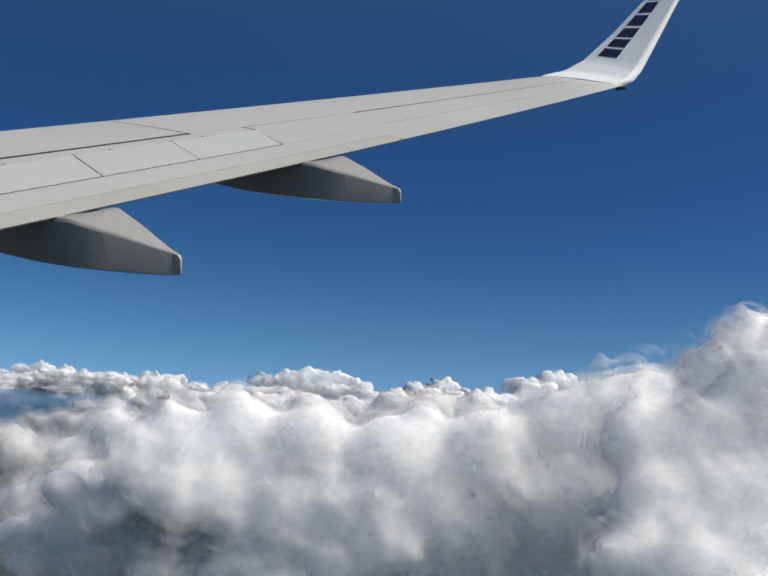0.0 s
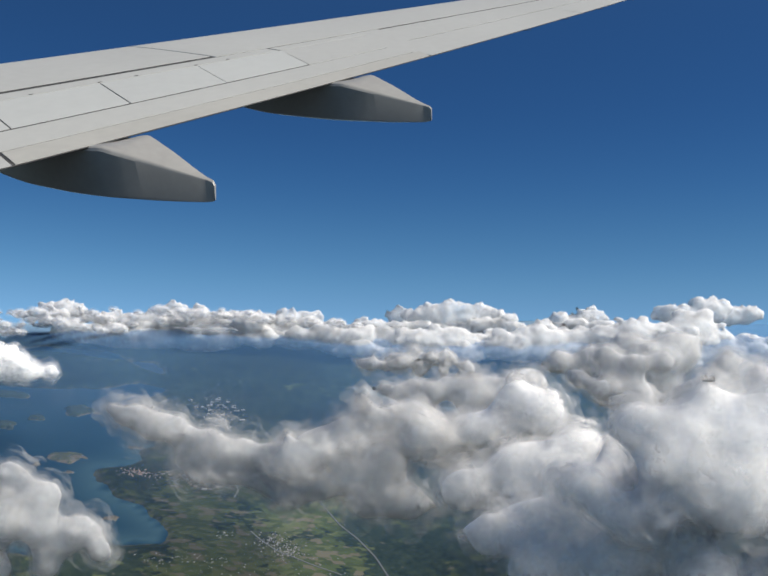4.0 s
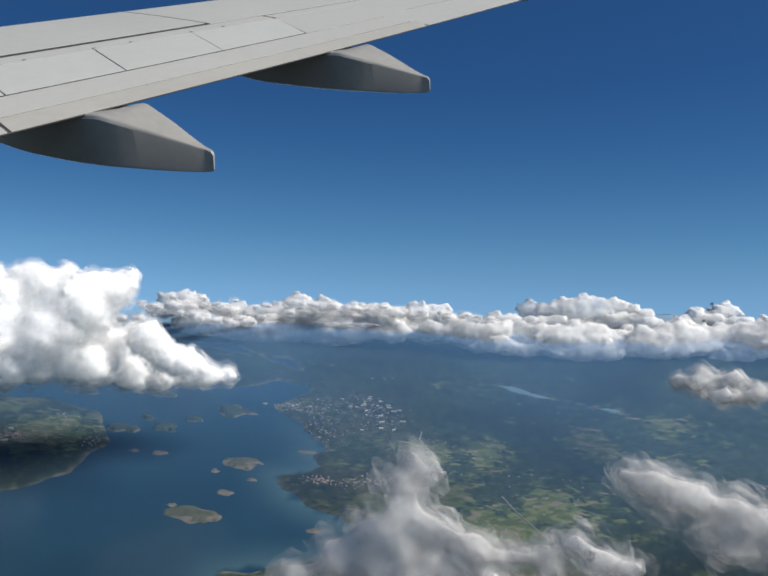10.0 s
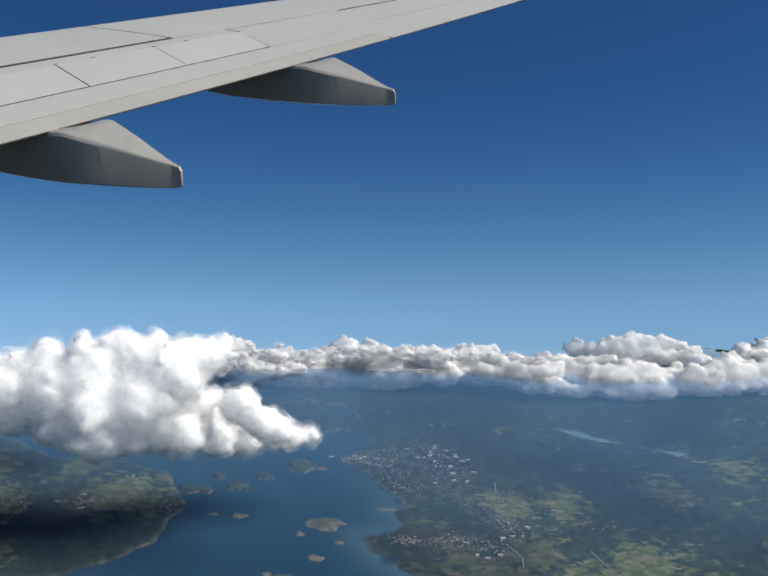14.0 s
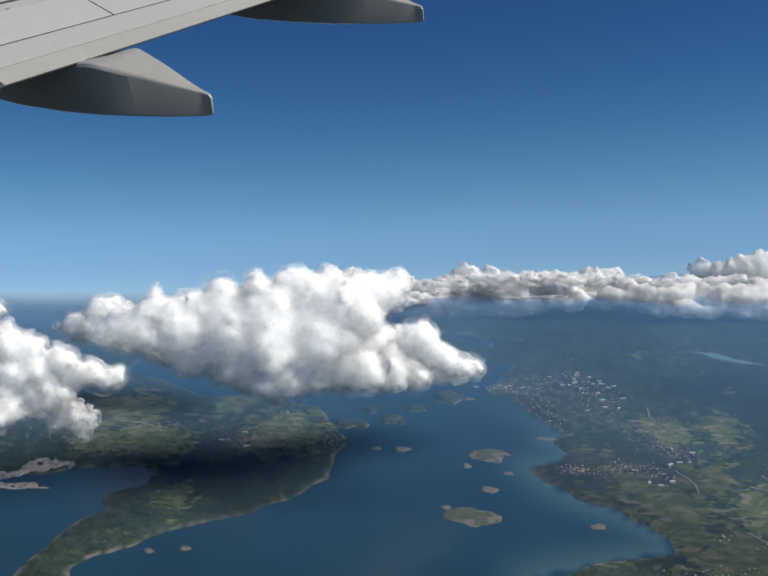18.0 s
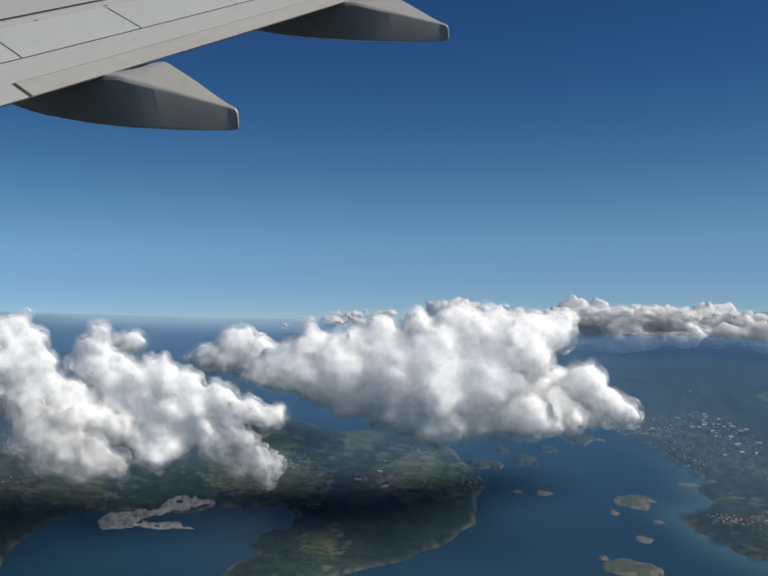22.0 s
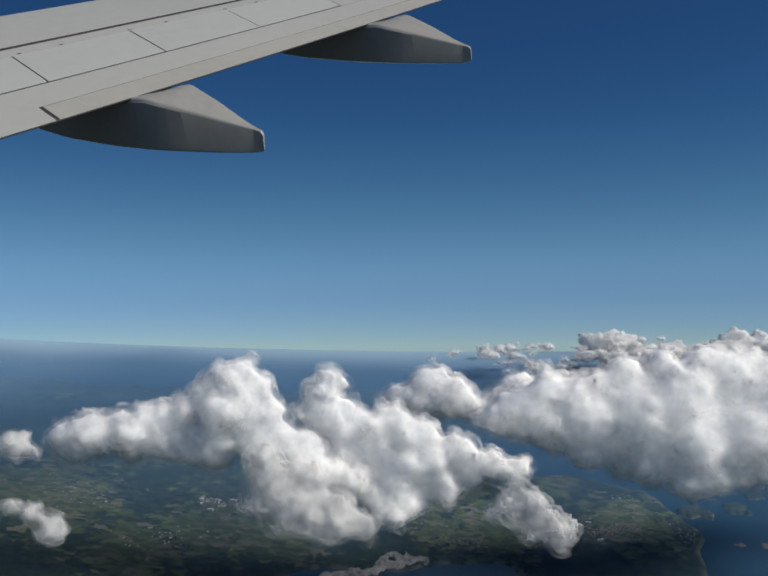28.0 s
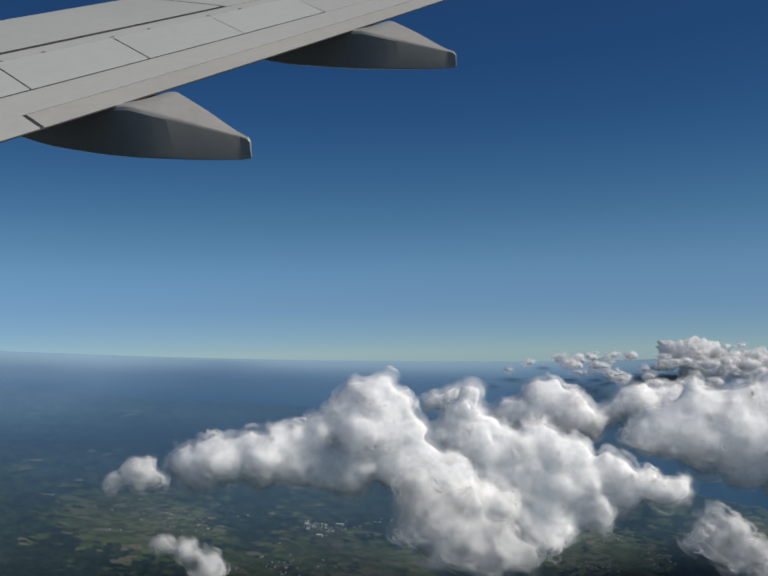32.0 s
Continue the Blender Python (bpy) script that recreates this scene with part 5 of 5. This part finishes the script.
def body_mesh():
    qs = [0, .04, .1, .2, .3, .42, .55, .68, .8, .88, .94, .98, 1.0]
    ss = np.linspace(-0.75, 1.0, 29)
    verts, faces = [], []
    ring = len(qs) * 2
    for s in ss:
        up = [skin(s, q) for q in qs]
        lo = [skin(s, q) - np.array((0, 0, thick(s, q))) for q in reversed(qs)]
        verts += up + lo
    for i in range(len(ss) - 1):
        for k in range(ring):
            j = (k + 1) % ring
            faces.append((i * ring + k, i * ring + j, (i + 1) * ring + j, (i + 1) * ring + k))
    faces.append(tuple(range(ring)))
    faces.append(tuple((len(ss) - 1) * ring + k for k in reversed(range(ring))))
    return mesh_of("wing_body", verts, faces, GAP, True)


part("wing_body", body_mesh(), airliner, "dark grey structure under the skin panels")


def panel(name, s0, s1, q0, q1, mat, label="", lift=0.006, nq=6, ns=10, gap=0.010, q0b=None, q1b=None, slant=0.0, seam=0.011):
    """A skin panel lying proud of the body, with a small gap round it; q may change from the inner to the outer end."""
    q0b, q1b = q0 if q0b is None else q0b, q1 if q1b is None else q1b
    span = np.linalg.norm(TIP - INNER)
    s0, s1 = s0 + gap / span, s1 - gap / span
    verts, faces = [], []
    for i in range(ns + 1):
        f = i / ns
        s = s0 + (s1 - s0) * f
        a, b = q0 + (q0b - q0) * f + seam / chord(s), q1 + (q1b - q1) * f - seam / chord(s)
        for k in range(nq + 1):
            verts.append(skin(s + slant * k / nq, a + (b - a) * k / nq, lift))
    row = nq + 1
    for i in range(ns):
        for k in range(nq):
            faces.append((i * row + k, (i + 1) * row + k, (i + 1) * row + k + 1, i * row + k + 1))
    rim = [k for k in range(row)] + [i * row + nq for i in range(1, ns + 1)] + [ns * row + k for k in range(nq - 1, -1, -1)] + [i * row for i in range(ns - 1, 0, -1)]
    base = len(verts)
    verts += [verts[r] - np.array((0, 0, lift + 0.004)) for r in rim]
    n = len(rim)
    faces += [(rim[i], rim[(i + 1) % n], base + (i + 1) % n, base + i) for i in range(n)]
    return part(name, mesh_of(name, verts, faces, mat, False), airliner, label)


SPOILER_CUTS = (-0.75, -0.40, -0.165, -0.0536, 0.0635, 0.175, 0.285)
for a, b in zip(SPOILER_CUTS, SPOILER_CUTS[1:]):
    panel("spoiler", a, b, 0.217, 0.455, SKIN_LIGHT, "pale grey spoiler panel", seam=0.015, gap=0.0075 if b < 0.28 else 0.001, slant=0.036)
panel("hinge_strip", -0.75, 0.32, 0.455, 0.518, SKIN, gap=0.006, ns=16, seam=0.007)
panel("inner_flap", -0.75, -0.118, 0.0, 0.212, SKIN, "light grey inboard flap", gap=0.0, slant=0.032)
panel("outer_flap", -0.105, 0.405, 0.088, 0.212, SKIN, "light grey outboard flap", ns=16, gap=0.0, slant=0.019)
panel("flap_trailing_strip", -0.118, 0.405, 0.0, 0.088, SKIN_WARM, "dull warm grey flap edge strip", ns=16, gap=0.034, slant=0.013)
panel("rear_skin", 0.285, 0.450, 0.212, 0.455, SKIN, ns=8, gap=0.001, slant=0.036)
panel("rear_skin", 0.322, 0.488, 0.455, 0.512, SKIN, ns=8, gap=0.003, seam=0.003)
panel("aileron", 0.405, 0.757, 0.0, 0.245, SKIN, "light grey aileron", ns=14, gap=0.006, seam=0.015)
panel("rear_skin", 0.450, 1.0, 0.245, 0.500, SKIN, ns=16, gap=0.005)
panel("rear_skin", 0.405, 0.450, 0.212, 0.245, SKIN, ns=4, gap=0.003)
panel("tip_trailing_strip", 0.757, 1.0, 0.0, 0.245, SKIN, ns=10, gap=0.005)
panel("front_skin", -0.75, 0.255, 0.538, 1.0, SKIN, "light grey front skin panel", nq=12, ns=18, gap=0.014, seam=0.021)
panel("front_skin", 0.255, 1.0, 0.523, 1.0, SKIN, "light grey front skin panel", nq=12, ns=24, gap=0.008, q0b=0.510)


def winglet_point(v, w, lift=0.0):
    """v up the winglet (0 to 1), w from its leading edge (0) to its trailing edge (1)."""
    te = [(3.842, 15.296, 3.255), (4.02, 15.33, 3.34), (4.17, 15.40, 3.51), (4.53, 15.55, 4.15), (4.93, 15.70, 4.87), (5.36, 15.85, 5.70)]
    le = [(2.62, 15.855, 3.545), (3.02, 15.90, 3.64), (3.34, 15.93, 3.82), (3.84, 15.98, 4.28), (4.47, 16.05, 4.95), (5.13, 16.10, 5.75)]
    k = min(int(v * 5), 4)
    f = v * 5 - k
    a = np.array(le[k]) * (1 - f) + np.array(le[k + 1]) * f
    b = np.array(te[k]) * (1 - f) + np.array(te[k + 1]) * f
    up = np.array(te[k + 1]) - np.array(te[k])
    n = np.cross(b - a, up)
    n = n / np.linalg.norm(n)
    if n[1] > 0:
        n = -n
    size = np.linalg.norm(b - a)
    return a + (b - a) * w + n * (lift + size * 0.05 * 4 * w * (1 - w) * 0.5), n, size


def winglet_mesh():
    ws = [0, .02, .06, .15, .3, .5, .7, .85, 1.0]
    vs = np.linspace(0, 1, 26)
    verts, faces = [], []
    ring = 2 * len(ws) - 2
    for v in vs:
        near = [winglet_point(v, w)[0] for w in ws]
        far = []
        for w in reversed(ws[1:-1]):
            p, n, size = winglet_point(v, w)
            far.append(p - n * size * 0.09 * 4 * w * (1 - w) ** 0.8)
        verts += near + far
    for i in range(len(vs) - 1):
        for k in range(ring):
            j = (k + 1) % ring
            faces.append((i * ring + k, i * ring + j, (i + 1) * ring + j, (i + 1) * ring + k))
    faces.append(tuple((len(vs) - 1) * ring + k for k in range(ring)))
    return mesh_of("winglet", verts, faces, WHITE, True)


winglet = part("winglet", winglet_mesh(), airliner, "white upturned winglet with navy lettering blocks")
for i in range(7):
    v0 = 0.44 + i * 0.066
    verts = []
    for v, w in ((v0, 0.16), (v0 + 0.052, 0.16), (v0 + 0.052, 0.50), (v0, 0.50)):
        verts.append(winglet_point(min(v, 1.0), w, 0.008)[0])
    for v, w in ((v0, 0.16), (v0 + 0.052, 0.16), (v0 + 0.052, 0.50), (v0, 0.50)):
        verts.append(winglet_point(min(v, 1.0), w, -0.004)[0])
    part("lettering_block", mesh_of("lettering_block", verts, [(0, 1, 2, 3), (0, 4, 5, 1), (1, 5, 6, 2), (2, 6, 7, 3), (3, 7, 4, 0)], NAVY), winglet, "navy block of lettering")


def rod(name, a, b, r, mat, parent, label=""):
    bm = bmesh.new()
    bmesh.ops.create_cone(bm, cap_ends=True, segments=10, radius1=r, radius2=r * 0.6, depth=1.0)
    me = bpy.data.meshes.new(name)
    a, b = Vector(a), Vector(b)
    m = Matrix.Translation((a + b) / 2) @ (b - a).to_track_quat("Z", "Y").to_matrix().to_4x4() @ Matrix.Diagonal((1, 1, (b - a).length, 1))
    bm.transform(m)
    bm.to_mesh(me)
    bm.free()
    me.materials.append(mat)
    return part(name, me, parent, label)


rod("tail_light", TIP + (-0.10, 0.03, -0.03), TIP + (0.05, -0.02, -0.035), 0.045, STEEL, airliner, "dark position light housing at the tip")
for s in (0.60, 0.70, 0.80, 0.90):
    p = trailing(s)
    rod("static_wick", p + 0.02 * FORE, p - 0.10 * FORE, 0.006, STEEL, airliner)


def fairing(root, size, slim):
    """A flap track fairing: a boat-shaped pod under the trailing edge whose tail sticks out behind it."""
    stations = [(0.805, -.455, -.568, .012), (0.785, -.425, -.582, .035), (0.72, -.40, -.586, .062), (0.5, -.29, -.575, .11), (0.3, -.19, -.560, .155), (0.1, -.085, -.540, .205), (-.05, -.012, -.525, .235),
                (-.17, .005, -.512, .245), (-.45, .03, -.475, .245), (-.75, .06, -.425, .23), (-1.1, .10, -.36, .20), (-1.5, .15, -.25, .16), (-2.0, .28, -.08, .11), (-2.5, .36, .14, .04)]
    flow = np.array(stations)
    rounded = []
    for i in range(2, len(flow) - 1):            # an even curve from station to station
        a, b, c, d = flow[i - 1], flow[i], flow[i + 1], flow[min(i + 2, len(flow) - 1)]
        for f in (0.0, 0.25, 0.5, 0.75):
            rounded.append(0.5 * (2 * b + (c - a) * f + (2 * a - 5 * b + 4 * c - d) * f * f + (3 * b - a - 3 * c + d) * f ** 3))
    stations = [*flow[:2], *rounded, flow[-1]]
    verts, faces = [], []
    ring = 16
    for u, top, low, half in stations:
        mid, tall = (top + low) / 2, (top - low) / 2
        inner = 0.03 - 2 * half if u < 0.73 else -0.094
        outer = max(0.03 - 0.10 * max(u + 0.05, 0.0) / 0.85, inner + 0.012)
        middle, reach = (outer + inner) / 2, (outer - inner) / 2
        crease = min(top, -0.109 - 0.378 * (u + 0.05)) if u > -0.05 else top + 0.22 * inner
        fade = min(max((u - 0.30) / 0.45, 0.0), 1.0)
        ridge = 0.095 * math.sqrt(half / 0.245) * min(max((u + 0.08) / 0.16, 0.0), 1.0) * (1 - 0.6 * fade * fade * (3 - 2 * fade))
        for k in range(ring):
            a = 2 * math.pi * (k + 0.5) / ring
            cx, cz = math.cos(a), math.sin(a)
            e = 0.11
            bx = math.copysign(abs(cx) ** e, cx)
            bz = math.copysign(abs(cz) ** e, cz)
            narrow = 1.0 if bz > 0 else 0.50
            across = middle + reach * bx * narrow
            lower = ((crease - top) * (1 - bx) / 2 + ridge * (1 + bx) / 2) if bz > 0 else 0.0
            p = -u * np.array((FORE[0], FORE[1], 0.0)) + SPAN_OUT * across
            verts.append(root + size * p + np.array((0, 0, slim * (mid + tall * bz) + lower)))
    n = len(stations)
    for i in range(n - 1):
        for k in range(ring):
            j = (k + 1) % ring
            faces.append((i * ring + k, (i + 1) * ring + k, (i + 1) * ring + j, i * ring + j))
    faces.append(tuple(range(ring)))
    faces.append(tuple((n - 1) * ring + k for k in reversed(range(ring))))
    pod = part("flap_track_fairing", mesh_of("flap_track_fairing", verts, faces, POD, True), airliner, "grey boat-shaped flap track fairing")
    pod.data.set_sharp_from_angle(angle=radians(26))
    bv = pod.modifiers.new("round", "BEVEL")
    bv.width, bv.segments, bv.limit_method, bv.angle_limit = 0.012, 2, "ANGLE", radians(24)
    return pod


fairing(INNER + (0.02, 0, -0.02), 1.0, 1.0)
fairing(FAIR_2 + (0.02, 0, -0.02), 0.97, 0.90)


# small dark hinge fittings along the front edge of the spoilers
for s in (-0.31, -0.22, -0.12, -0.075, -0.01, 0.03, 0.10, 0.14, 0.21, 0.25):
    a, b = skin(s, 0.460, 0.007), skin(s + 0.004, 0.460, 0.007)
    rod("hinge_fitting", a, b, 0.007, STEEL, airliner)
